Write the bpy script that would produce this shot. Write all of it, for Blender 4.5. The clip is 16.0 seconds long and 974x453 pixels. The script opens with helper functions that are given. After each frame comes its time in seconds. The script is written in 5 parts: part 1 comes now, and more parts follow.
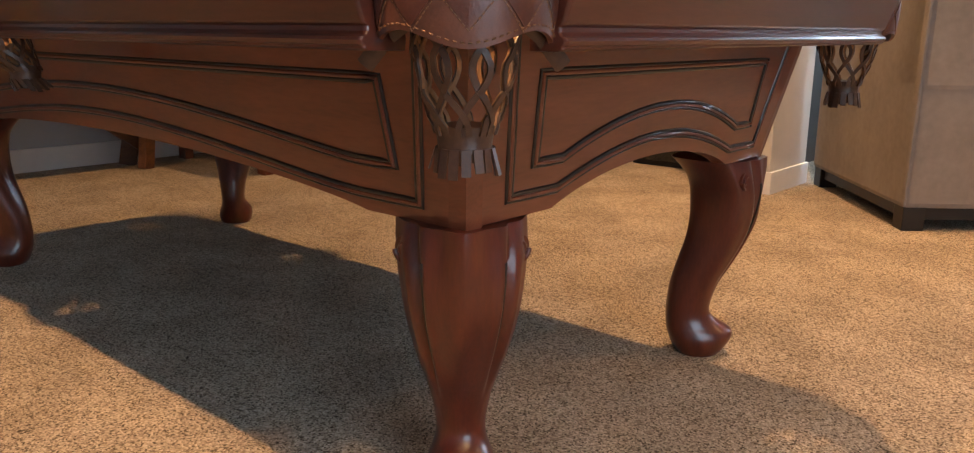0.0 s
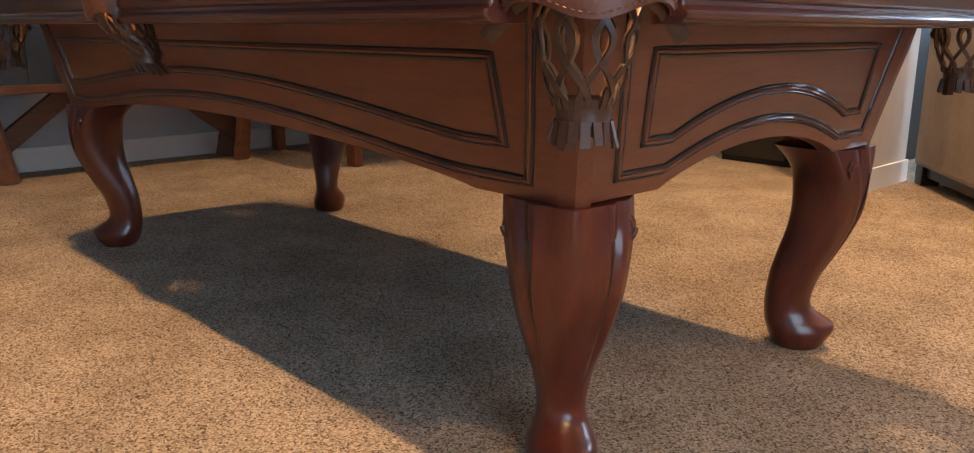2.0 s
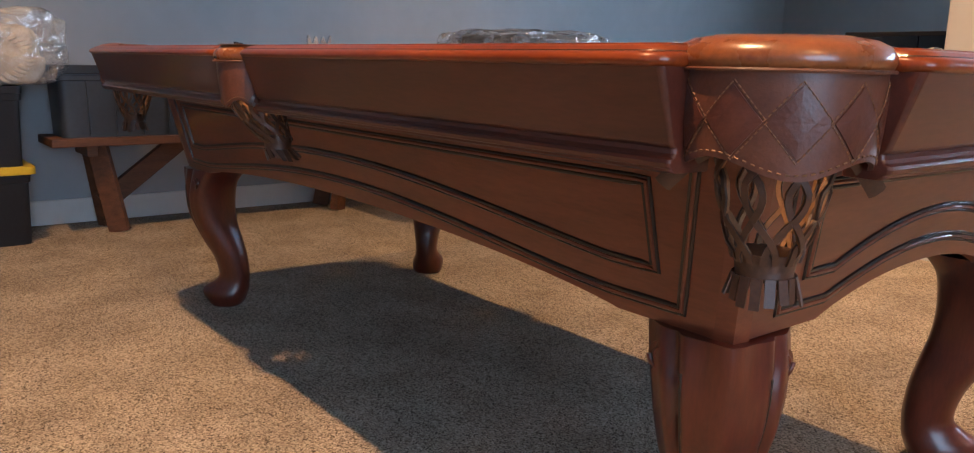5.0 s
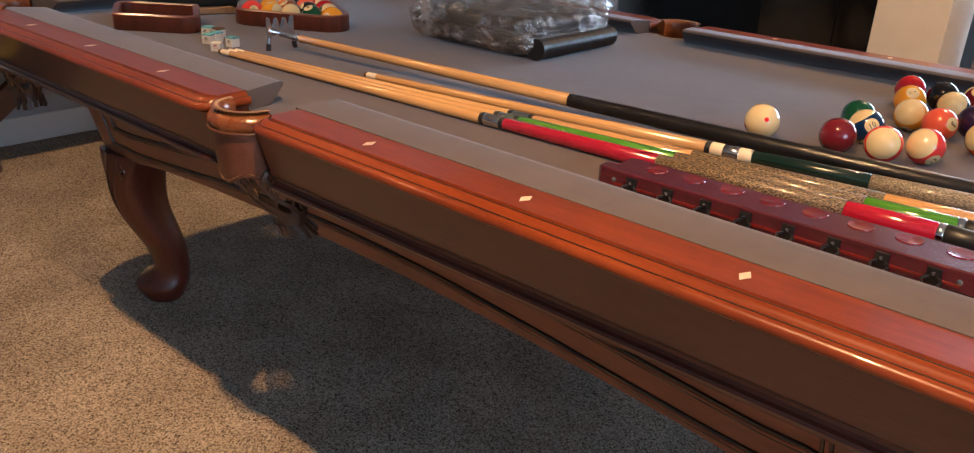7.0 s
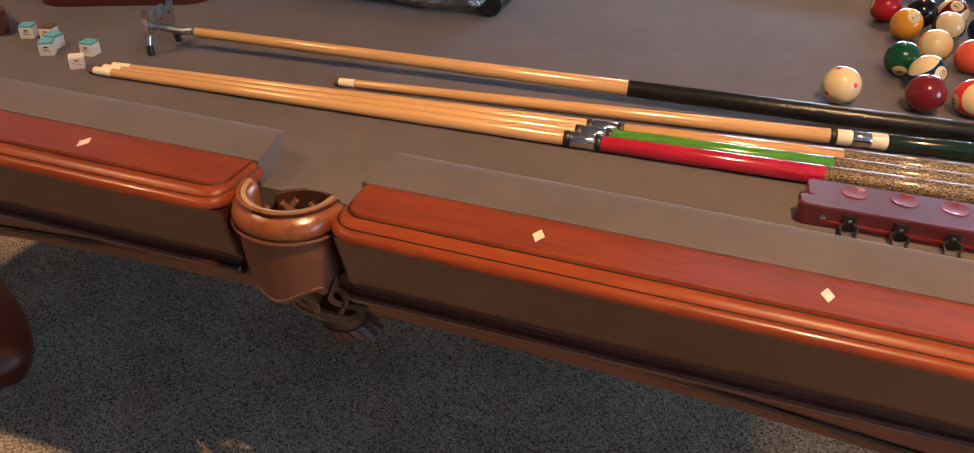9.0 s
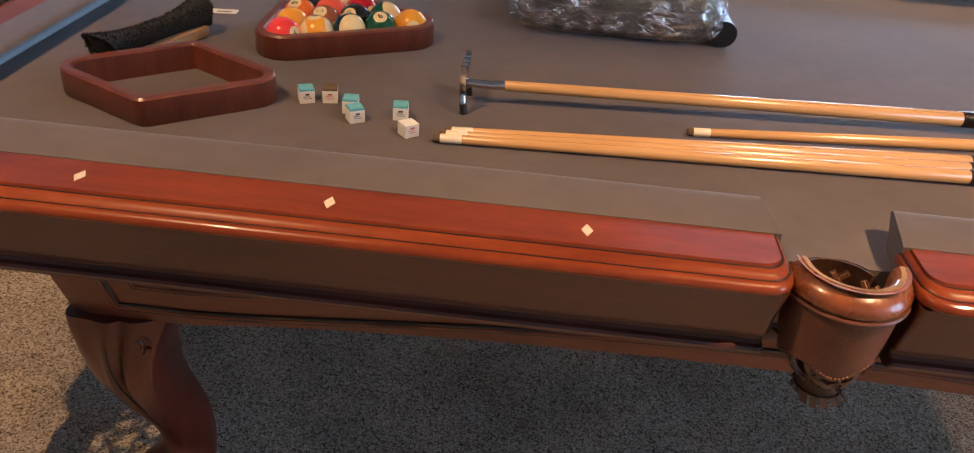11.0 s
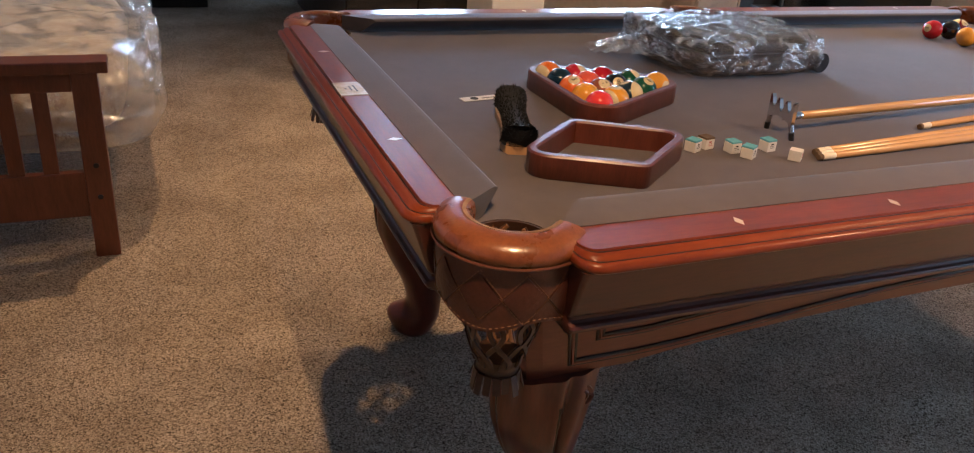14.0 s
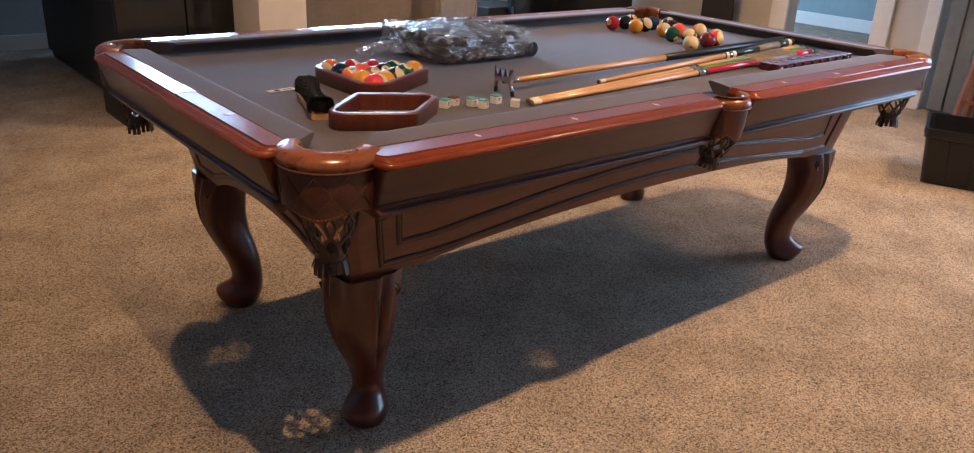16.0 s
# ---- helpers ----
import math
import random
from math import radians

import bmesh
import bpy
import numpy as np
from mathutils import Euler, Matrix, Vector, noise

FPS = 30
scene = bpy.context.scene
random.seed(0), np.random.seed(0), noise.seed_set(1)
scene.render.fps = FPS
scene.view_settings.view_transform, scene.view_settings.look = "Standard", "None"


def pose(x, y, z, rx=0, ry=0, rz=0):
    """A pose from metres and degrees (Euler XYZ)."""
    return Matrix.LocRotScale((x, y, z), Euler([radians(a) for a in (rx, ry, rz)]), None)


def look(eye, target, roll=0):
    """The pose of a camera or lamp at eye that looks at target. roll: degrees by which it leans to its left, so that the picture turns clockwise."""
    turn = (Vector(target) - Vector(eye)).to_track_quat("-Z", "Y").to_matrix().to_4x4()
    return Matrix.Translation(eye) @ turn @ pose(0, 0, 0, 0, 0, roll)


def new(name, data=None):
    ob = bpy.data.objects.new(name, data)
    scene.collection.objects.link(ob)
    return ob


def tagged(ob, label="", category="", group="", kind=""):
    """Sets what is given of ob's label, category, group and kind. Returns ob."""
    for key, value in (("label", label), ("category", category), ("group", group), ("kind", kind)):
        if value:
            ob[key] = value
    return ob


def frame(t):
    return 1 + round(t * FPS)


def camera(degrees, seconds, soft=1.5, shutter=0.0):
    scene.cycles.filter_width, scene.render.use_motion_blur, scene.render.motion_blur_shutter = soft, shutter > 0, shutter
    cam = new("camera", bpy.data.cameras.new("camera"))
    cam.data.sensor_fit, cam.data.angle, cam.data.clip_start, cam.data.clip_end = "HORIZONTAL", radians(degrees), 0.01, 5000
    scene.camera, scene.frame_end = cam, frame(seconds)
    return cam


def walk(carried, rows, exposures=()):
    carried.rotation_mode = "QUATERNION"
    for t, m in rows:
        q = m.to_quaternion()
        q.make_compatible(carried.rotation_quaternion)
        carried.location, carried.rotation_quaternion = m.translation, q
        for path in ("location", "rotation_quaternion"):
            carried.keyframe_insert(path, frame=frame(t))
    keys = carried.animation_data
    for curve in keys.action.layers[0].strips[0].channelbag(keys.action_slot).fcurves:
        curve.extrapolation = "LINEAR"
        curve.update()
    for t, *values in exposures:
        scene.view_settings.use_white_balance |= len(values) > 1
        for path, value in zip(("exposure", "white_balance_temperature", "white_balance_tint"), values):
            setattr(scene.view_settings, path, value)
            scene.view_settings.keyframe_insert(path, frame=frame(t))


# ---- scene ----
cam = camera(61.0, 16.0, soft=1.15)
PATH = [
    (0, (1.754, -1.258, 0.707), (0.471, 0.204, 0.243), 0.5),
    (0.5, (1.773, -1.268, 0.677), (0.472, 0.173, 0.196), 0.3),
    (1, (1.778, -1.272, 0.652), (0.451, 0.143, 0.164), 0.1),
    (1.5, (1.767, -1.282, 0.659), (0.401, 0.096, 0.176), 0.0),
    (2, (1.734, -1.302, 0.679), (0.32, 0.033, 0.213), 0.3),
    (2.5, (1.7, -1.327, 0.703), (0.242, -0.032, 0.258), 0.7),
    (3, (1.676, -1.346, 0.722), (0.184, -0.082, 0.302), 1.1),
    (3.5, (1.664, -1.355, 0.74), (0.145, -0.114, 0.345), 1.4),
    (4, (1.658, -1.361, 0.757), (0.118, -0.14, 0.385), 1.4),
    (4.2, (1.651, -1.358, 0.758), (0.104, -0.143, 0.394), 1.5),
    (6.3, (1.363, -1.321, 1.016), (-0.054, -0.053, 0.397), 1.9),
    (6.5, (1.284, -1.357, 1.074), (-0.069, -0.05, 0.397), 2.0),
    (7, (1.119, -1.402, 1.166), (-0.072, -0.001, 0.379), 2.9),
    (7.5, (0.995, -1.394, 1.209), (-0.028, 0.084, 0.333), 3.6),
    (8, (0.803, -1.365, 1.239), (-0.002, 0.191, 0.273), 4.0),
    (8.2, (0.729, -1.36, 1.25), (-0.005, 0.214, 0.258), 3.7),
    (10.3, (-0.03, -1.394, 1.27), (-0.218, 0.279, 0.19), 3.6),
    (10.5, (-0.101, -1.395, 1.273), (-0.249, 0.283, 0.195), 4.2),
    (11, (-0.347, -1.435, 1.273), (-0.435, 0.264, 0.223), 4.6),
    (11.5, (-0.617, -1.489, 1.276), (-0.699, 0.226, 0.251), 4.7),
    (12, (-0.816, -1.465, 1.258), (-0.821, 0.273, 0.269), 5.2),
    (12.5, (-1.008, -1.383, 1.262), (-0.847, 0.368, 0.309), 4.9),
    (13, (-1.162, -1.343, 1.258), (-0.778, 0.395, 0.345), 4.8),
    (13.5, (-1.375, -1.38, 1.264), (-0.79, 0.313, 0.375), 4.1),
    (14, (-1.555, -1.478, 1.263), (-0.837, 0.178, 0.401), 4.4),
    (14.5, (-1.598, -1.61, 1.269), (-0.758, 0.003, 0.436), 4.4),
    (15, (-1.663, -1.746, 1.299), (-0.681, -0.203, 0.492), 3.9),
    (15.5, (-1.789, -1.86, 1.301), (-0.675, -0.391, 0.524), 3.2),
    (16, (-1.872, -1.963, 1.278), (-0.687, -0.537, 0.529), 2.8),
]
walk(cam, [(t, look(eye, target, roll)) for t, eye, target, roll in PATH],
     exposures=[(0, 0.18, 6500, 10), (2.5, 0.2, 5950, 10), (4, 0.22, 5600, 10), (8, 0.0, 5900, 10), (10.5, 0.27, 5450, 10), (12, 0.45, 5650, 10), (12.5, 0.55, 5600, 10), (13, 0.38, 5600, 10), (14, 0.22, 5500, 10), (14.5, 0.32, 5450, 10), (15, 0.28, 5450, 10), (16, 0.12, 5400, 10)])

# ---- light ----
WARM = (1.0, 0.56, 0.24)
world = bpy.data.worlds.new("sky")
scene.world = world
world.use_nodes = True
wt = world.node_tree
sky = wt.nodes.new("ShaderNodeTexSky")
sky.sky_type = "NISHITA"
sky.sun_disc = False
sky.sun_elevation = radians(35)
sky.sun_rotation = radians(200)
wt.links.new(sky.outputs[0], wt.nodes["Background"].inputs[0])
wt.nodes["Background"].inputs[1].default_value = 0.12
CEIL = 2.44
CANS = [(-1.26, -1.13, 130), (0.80, -1.155, 225), (2.75, -1.10, 190), (-1.20, 1.60, 112), (0.80, 1.60, 250), (2.75, 1.60, 185)]
for cx, cy, watts in CANS:
    d = bpy.data.lights.new("can_light", "SPOT")
    d.energy, d.color, d.spot_size, d.spot_blend, d.shadow_soft_size = watts, WARM, radians(112), 0.85, 0.012
    lamp_ob = new("can_light", d)
    lamp_ob.matrix_world = pose(cx, cy, CEIL - 0.03)
    tagged(lamp_ob, kind="structure")


def window_light(name, m, w, h, power):
    d = bpy.data.lights.new(name, "AREA")
    d.shape, d.size, d.size_y, d.energy, d.color = "RECTANGLE", w, h, power, (0.62, 0.80, 1.0)
    ob = new(name, d)
    ob.matrix_world = m
    return ob


window_light("daylight_north", look((1.6, 5.28, 1.55), (1.6, 0, 1.2)), 2.6, 0.95, 165)
# Added lamp at an unseen window, so the next room isn't dark.
window_light("fill_hall", look((5.7, 5.28, 1.52), (5.7, 0, 0.9)), 1.5, 1.0, 130)
window_light("daylight_east", look((4.18, -1.7, 1.25), (0, -1.3, 0.6)), 1.7, 1.9, 66)


# ---- materials ----
def nodes_of(name):
    m = bpy.data.materials.new(name)
    m.use_nodes = True
    nt = m.node_tree
    return m, nt, nt.nodes["Principled BSDF"]


def ramp(nt, fac, stops):
    r = nt.nodes.new("ShaderNodeValToRGB")
    while len(r.color_ramp.elements) < len(stops):
        r.color_ramp.elements.new(0.5)
    for e, (p, c) in zip(r.color_ramp.elements, stops):
        e.position, e.color = p, (*c, 1)
    nt.links.new(fac, r.inputs[0])
    return r.outputs[0]


def tex(nt, scale, detail=4, stretch=(1, 1, 1), kind="ShaderNodeTexNoise"):
    co = nt.nodes.new("ShaderNodeTexCoord")
    mp = nt.nodes.new("ShaderNodeMapping")
    mp.inputs["Scale"].default_value = stretch
    n = nt.nodes.new(kind)
    n.inputs["Scale"].default_value = scale
    if kind == "ShaderNodeTexNoise":
        n.inputs["Detail"].default_value = detail
    nt.links.new(co.outputs["Object"], mp.inputs[0])
    nt.links.new(mp.outputs[0], n.inputs["Vector"])
    return n.outputs[0]


def bump(nt, bsdf, height, strength, distance=0.002):
    b = nt.nodes.new("ShaderNodeBump")
    b.inputs["Strength"].default_value, b.inputs["Distance"].default_value = strength, distance
    nt.links.new(height, b.inputs["Height"])
    nt.links.new(b.outputs[0], bsdf.inputs["Normal"])


def mat(name, c0, c1, scale=8, rough=0.5, metal=0.0, stretch=(1, 1, 1), bump_scale=0, bump_strength=0.2, coat=0.0, rough_var=0.1,
        bump_stretch=(1, 1, 1), bump_distance=0.002, spec=0.5, coat_rough=0.18):
    """Two-tone surface with broad blotches, fine grain and a roughness that varies."""
    m, nt, b = nodes_of(name)
    broad = tex(nt, scale, 5, stretch)
    fine = tex(nt, scale * 7, 3, stretch)
    mix = nt.nodes.new("ShaderNodeMath")
    mix.operation = "MULTIPLY_ADD"
    mix.inputs[1].default_value = 0.35
    nt.links.new(fine, mix.inputs[0])
    half = nt.nodes.new("ShaderNodeMath")
    half.operation = "MULTIPLY"
    half.inputs[1].default_value = 0.65
    nt.links.new(broad, half.inputs[0])
    nt.links.new(half.outputs[0], mix.inputs[2])
    nt.links.new(ramp(nt, mix.outputs[0], [(0.32, c0), (0.68, c1)]), b.inputs["Base Color"])
    rr = nt.nodes.new("ShaderNodeMapRange")
    rr.inputs["To Min"].default_value, rr.inputs["To Max"].default_value = rough - rough_var / 2, rough + rough_var / 2
    nt.links.new(broad, rr.inputs[0])
    nt.links.new(rr.outputs[0], b.inputs["Roughness"])
    b.inputs["Metallic"].default_value = metal
    b.inputs["Coat Weight"].default_value = coat
    b.inputs["Coat Roughness"].default_value = coat_rough
    b.inputs["Specular IOR Level"].default_value = spec
    if bump_scale:
        bump(nt, b, tex(nt, bump_scale, 4, bump_stretch), bump_strength, bump_distance)
    return m


M = {}
M["wood_top"] = mat("mahogany_rail", (0.130, 0.0215, 0.0046), (0.235, 0.047, 0.0088), 5, 0.3, stretch=(1, 6, 1), coat=0.5, coat_rough=0.05, bump_scale=60, bump_strength=0.03, spec=0.2)
M["wood"] = mat("mahogany_cabinet", (0.104, 0.0270, 0.0128), (0.178, 0.0520, 0.0245), 5, 0.38, stretch=(1, 6, 6), coat=0.28, coat_rough=0.16, spec=0.4, bump_scale=70, bump_strength=0.03)
M["wood_leg"] = mat("mahogany_leg", (0.056, 0.0088, 0.0042), (0.115, 0.0195, 0.008), 6, 0.34, stretch=(5, 5, 1), coat=0.45, coat_rough=0.2, bump_scale=50, bump_strength=0.03)
# Same mahogany, with the shade of the down-facing apron put into its colour.
M["wood_dark"] = mat("shaded_mahogany_apron", (0.054, 0.0135, 0.0078), (0.098, 0.0255, 0.0148), 5, 0.36, stretch=(1, 6, 6), coat=0.40, coat_rough=0.12, spec=0.4, bump_scale=70, bump_strength=0.03)
# Near-black for the shade inside grooves, laid along them as thin tubes.
M["groove"] = mat("groove_shade", (0.006, 0.003, 0.002), (0.014, 0.007, 0.005), 20, 0.4, coat=0.3)
M["leather"] = mat("brown_leather", (0.135, 0.036, 0.009), (0.27, 0.084, 0.022), 26, 0.28, bump_scale=240, bump_strength=0.3, bump_distance=0.001, coat=0.45, coat_rough=0.14)
# Cap leather made darker, mostly for the weaker light on the shields.
M["leather_dark"] = mat("darkened_leather", (0.078, 0.025, 0.0125), (0.140, 0.048, 0.025), 30, 0.40, bump_scale=260, bump_strength=0.35, bump_distance=0.001)
M["leather_patch"] = mat("patch_leather", (0.060, 0.017, 0.0095), (0.110, 0.034, 0.019), 30, 0.36, bump_scale=260, bump_strength=0.35, bump_distance=0.001)
# Grey-white door paint, toned down for the shade the door stands in.
M["door_grey"] = mat("shaded_door_paint", (0.17, 0.175, 0.165), (0.23, 0.235, 0.22), 4, 0.55, bump_scale=40, bump_strength=0.05)
M["net"] = mat("net_leather", (0.032, 0.014, 0.008), (0.085, 0.038, 0.020), 30, 0.42, bump_scale=220, bump_strength=0.3, bump_distance=0.001)
# Raw inner leather, also kept pale for the lamplight that fills the nets.
M["lining"] = mat("raw_leather_lit_inside", (0.19, 0.09, 0.038), (0.32, 0.16, 0.07), 40, 0.75, bump_scale=300, bump_strength=0.3)
M["stitch"] = mat("stitch_thread", (0.22, 0.13, 0.08), (0.36, 0.24, 0.16), 60, 0.7)
M["seam"] = mat("brown_seam_thread", (0.15, 0.065, 0.026), (0.26, 0.12, 0.055), 60, 0.7)
M["cloth"] = mat("grey_felt", (0.092, 0.076, 0.074), (0.128, 0.106, 0.103), 4, 0.92, bump_scale=900, bump_strength=0.25, bump_distance=0.0006, spec=0.25)
M["pearl"] = mat("pearl_inlay", (0.62, 0.50, 0.36), (0.82, 0.72, 0.56), 90, 0.3, coat=0.4)
M["plate"] = mat("engraved_plate", (0.55, 0.44, 0.29), (0.85, 0.78, 0.64), 70, 0.25, metal=0.35, bump_scale=160, bump_strength=0.4)
M["black"] = mat("black_plastic", (0.006, 0.006, 0.007), (0.014, 0.014, 0.016), 12, 0.42, bump_scale=120, bump_strength=0.08)
M["tote"] = mat("charcoal_plastic", (0.010, 0.011, 0.014), (0.020, 0.022, 0.027), 8, 0.45, bump_scale=90, bump_strength=0.1)
M["tote_blue"] = mat("slate_plastic", (0.028, 0.036, 0.048), (0.045, 0.056, 0.072), 8, 0.45, bump_scale=90, bump_strength=0.1)
M["navy"] = mat("navy_plastic", (0.006, 0.009, 0.018), (0.012, 0.016, 0.030), 6, 0.3, bump_scale=50, bump_strength=0.06)
M["yellow"] = mat("yellow_plastic", (0.62, 0.40, 0.01), (0.80, 0.55, 0.02), 6, 0.4)
M["black_vinyl"] = mat("black_vinyl", (0.005, 0.005, 0.006), (0.013, 0.013, 0.015), 20, 0.33, bump_scale=60, bump_strength=0.35, bump_distance=0.004)
M["fur"] = mat("black_bristle", (0.003, 0.003, 0.003), (0.012, 0.012, 0.012), 200, 0.8)
M["maple"] = mat("maple_shaft", (0.50, 0.27, 0.10), (0.66, 0.40, 0.17), 10, 0.25, stretch=(0.6, 30, 30), coat=0.5)
M["ash"] = mat("pale_wood", (0.42, 0.23, 0.10), (0.56, 0.34, 0.17), 14, 0.5, stretch=(1, 10, 1))
M["ferrule"] = mat("ivory_ferrule", (0.70, 0.60, 0.44), (0.80, 0.72, 0.58), 40, 0.35)
M["cue_red"] = mat("red_cue_butt", (0.28, 0.006, 0.022), (0.44, 0.014, 0.040), 30, 0.12, stretch=(1, 8, 8), coat=0.8)
M["cue_green"] = mat("green_cue_butt", (0.04, 0.16, 0.012), (0.10, 0.32, 0.03), 30, 0.12, stretch=(1, 8, 8), coat=0.8)
M["cue_tan"] = mat("tan_cue_butt", (0.46, 0.24, 0.09), (0.60, 0.34, 0.14), 30, 0.12, stretch=(1, 8, 8), coat=0.8)
M["cue_dark"] = mat("dark_green_lacquer", (0.004, 0.016, 0.012), (0.008, 0.026, 0.019), 20, 0.12, coat=0.8)
M["chrome"] = mat("polished_metal", (0.60, 0.60, 0.62), (0.75, 0.75, 0.76), 40, 0.12, metal=1.0)
M["rack_red"] = mat("cherry_cue_rack", (0.050, 0.006, 0.014), (0.105, 0.014, 0.026), 9, 0.24, stretch=(1, 8, 8), coat=0.7)
M["cup"] = mat("lacquered_cup", (0.12, 0.006, 0.007), (0.20, 0.014, 0.012), 30, 0.1, coat=0.9)
M["ball_rack"] = mat("mahogany_ball_rack", (0.080, 0.018, 0.010), (0.150, 0.038, 0.020), 9, 0.36, stretch=(6, 6, 1), coat=0.3, bump_scale=90, bump_strength=0.05)
M["white_paint"] = mat("white_trim_paint", (0.70, 0.68, 0.64), (0.78, 0.76, 0.72), 3, 0.5, bump_scale=40, bump_strength=0.03)
M["wall"] = mat("grey_wall_paint", (0.36, 0.385, 0.40), (0.42, 0.445, 0.46), 1.5, 0.75, bump_scale=220, bump_strength=0.15, bump_distance=0.001)
M["wall_far"] = mat("beige_wall_paint", (0.50, 0.46, 0.40), (0.57, 0.53, 0.47), 1.5, 0.75, bump_scale=220, bump_strength=0.15, bump_distance=0.001)
# The ceiling is out of view; its grey tone holds bounced light down.
M["ceiling"] = mat("dimmed_ceiling", (0.34, 0.33, 0.31), (0.40, 0.39, 0.37), 2, 0.9, bump_scale=60, bump_strength=0.3)
M["futon_wood"] = mat("cherry_futon_frame", (0.095, 0.024, 0.010), (0.17, 0.050, 0.022), 5, 0.38, stretch=(6, 6, 1), coat=0.3)
M["bench_wood"] = mat("rough_bench_board", (0.075, 0.028, 0.012), (0.17, 0.070, 0.030), 6, 0.6, stretch=(6, 1, 6), bump_scale=30, bump_strength=0.25, bump_stretch=(6, 1, 6))
M["stool_wood"] = mat("brown_stool_wood", (0.15, 0.055, 0.022), (0.24, 0.09, 0.04), 6, 0.4, stretch=(6, 6, 1))
M["sofa"] = mat("taupe_upholstery", (0.20, 0.17, 0.15), (0.28, 0.24, 0.215), 5, 0.9, bump_scale=320, bump_strength=0.4, bump_distance=0.0015)
M["mattress"] = mat("cream_patterned_ticking", (0.38, 0.30, 0.21), (0.68, 0.60, 0.48), 9, 0.85, bump_scale=60, bump_strength=0.2)
M["lace"] = mat("cream_fabric", (0.48, 0.36, 0.22), (0.75, 0.66, 0.54), 14, 0.85, bump_scale=50, bump_strength=0.3)
M["dark_frame"] = mat("near_black_wood", (0.010, 0.008, 0.007), (0.022, 0.017, 0.014), 8, 0.45)
M["screen"] = mat("dark_glass_screen", (0.004, 0.005, 0.006), (0.007, 0.008, 0.010), 4, 0.08, coat=0.5)
M["teal_room"] = mat("teal_wall_paint", (0.22, 0.29, 0.31), (0.27, 0.34, 0.36), 2, 0.8)
M["paper"] = mat("white_paper_tag", (0.66, 0.64, 0.60), (0.76, 0.74, 0.70), 40, 0.7)
M["ink"] = mat("printed_ink", (0.02, 0.02, 0.02), (0.04, 0.04, 0.04), 40, 0.7)
M["red_ink"] = mat("red_print", (0.40, 0.05, 0.05), (0.50, 0.08, 0.07), 40, 0.7)
M["chalk_blue"] = mat("blue_chalk", (0.10, 0.34, 0.42), (0.16, 0.44, 0.52), 120, 0.95, bump_scale=600, bump_strength=0.4)
M["chalk_brown"] = mat("brown_chalk", (0.09, 0.055, 0.03), (0.14, 0.09, 0.05), 120, 0.95, bump_scale=600, bump_strength=0.4)
M["jacket"] = mat("dark_green_cloth", (0.02, 0.03, 0.028), (0.035, 0.045, 0.042), 20, 0.9)


# Raised bluish sheen puts some of the window daylight into the cloth itself.
M["cloth"].node_tree.nodes["Principled BSDF"].inputs["Sheen Weight"].default_value = 0.6
M["cloth"].node_tree.nodes["Principled BSDF"].inputs["Sheen Roughness"].default_value = 0.3
M["cloth"].node_tree.nodes["Principled BSDF"].inputs["Sheen Tint"].default_value = (0.80, 0.90, 1.0, 1)


def carpet_material():
    m, nt, b = nodes_of("beige_carpet")
    co = nt.nodes.new("ShaderNodeTexCoord")
    cells = nt.nodes.new("ShaderNodeTexVoronoi")
    cells.inputs["Scale"].default_value = 290
    nt.links.new(co.outputs["Object"], cells.inputs["Vector"])
    sep = nt.nodes.new("ShaderNodeSeparateColor")
    nt.links.new(cells.outputs["Color"], sep.inputs[0])
    tuft = cells.outputs["Distance"]
    fleck = sep.outputs[0]
    broad = tex(nt, 4.0, 6)
    base = ramp(nt, fleck, [(0.0, (0.075, 0.056, 0.040)), (0.24, (0.29, 0.232, 0.178)), (0.6, (0.44, 0.362, 0.285)), (1.0, (0.64, 0.545, 0.44))])
    shade = ramp(nt, broad, [(0.36, (0.76, 0.75, 0.74)), (0.62, (1.0, 1.0, 1.0))])
    mx = nt.nodes.new("ShaderNodeMix")
    mx.data_type, mx.blend_type = "RGBA", "MULTIPLY"
    mx.inputs["Factor"].default_value = 1.0
    nt.links.new(base, mx.inputs["A"])
    nt.links.new(shade, mx.inputs["B"])
    nt.links.new(mx.outputs["Result"], b.inputs["Base Color"])
    b.inputs["Roughness"].default_value = 0.97
    b.inputs["Specular IOR Level"].default_value = 0.1
    add = nt.nodes.new("ShaderNodeMath")
    add.operation = "ADD"
    nt.links.new(fleck, add.inputs[0])
    nt.links.new(tuft, add.inputs[1])
    bump(nt, b, add.outputs[0], 0.7, 0.004)
    return m


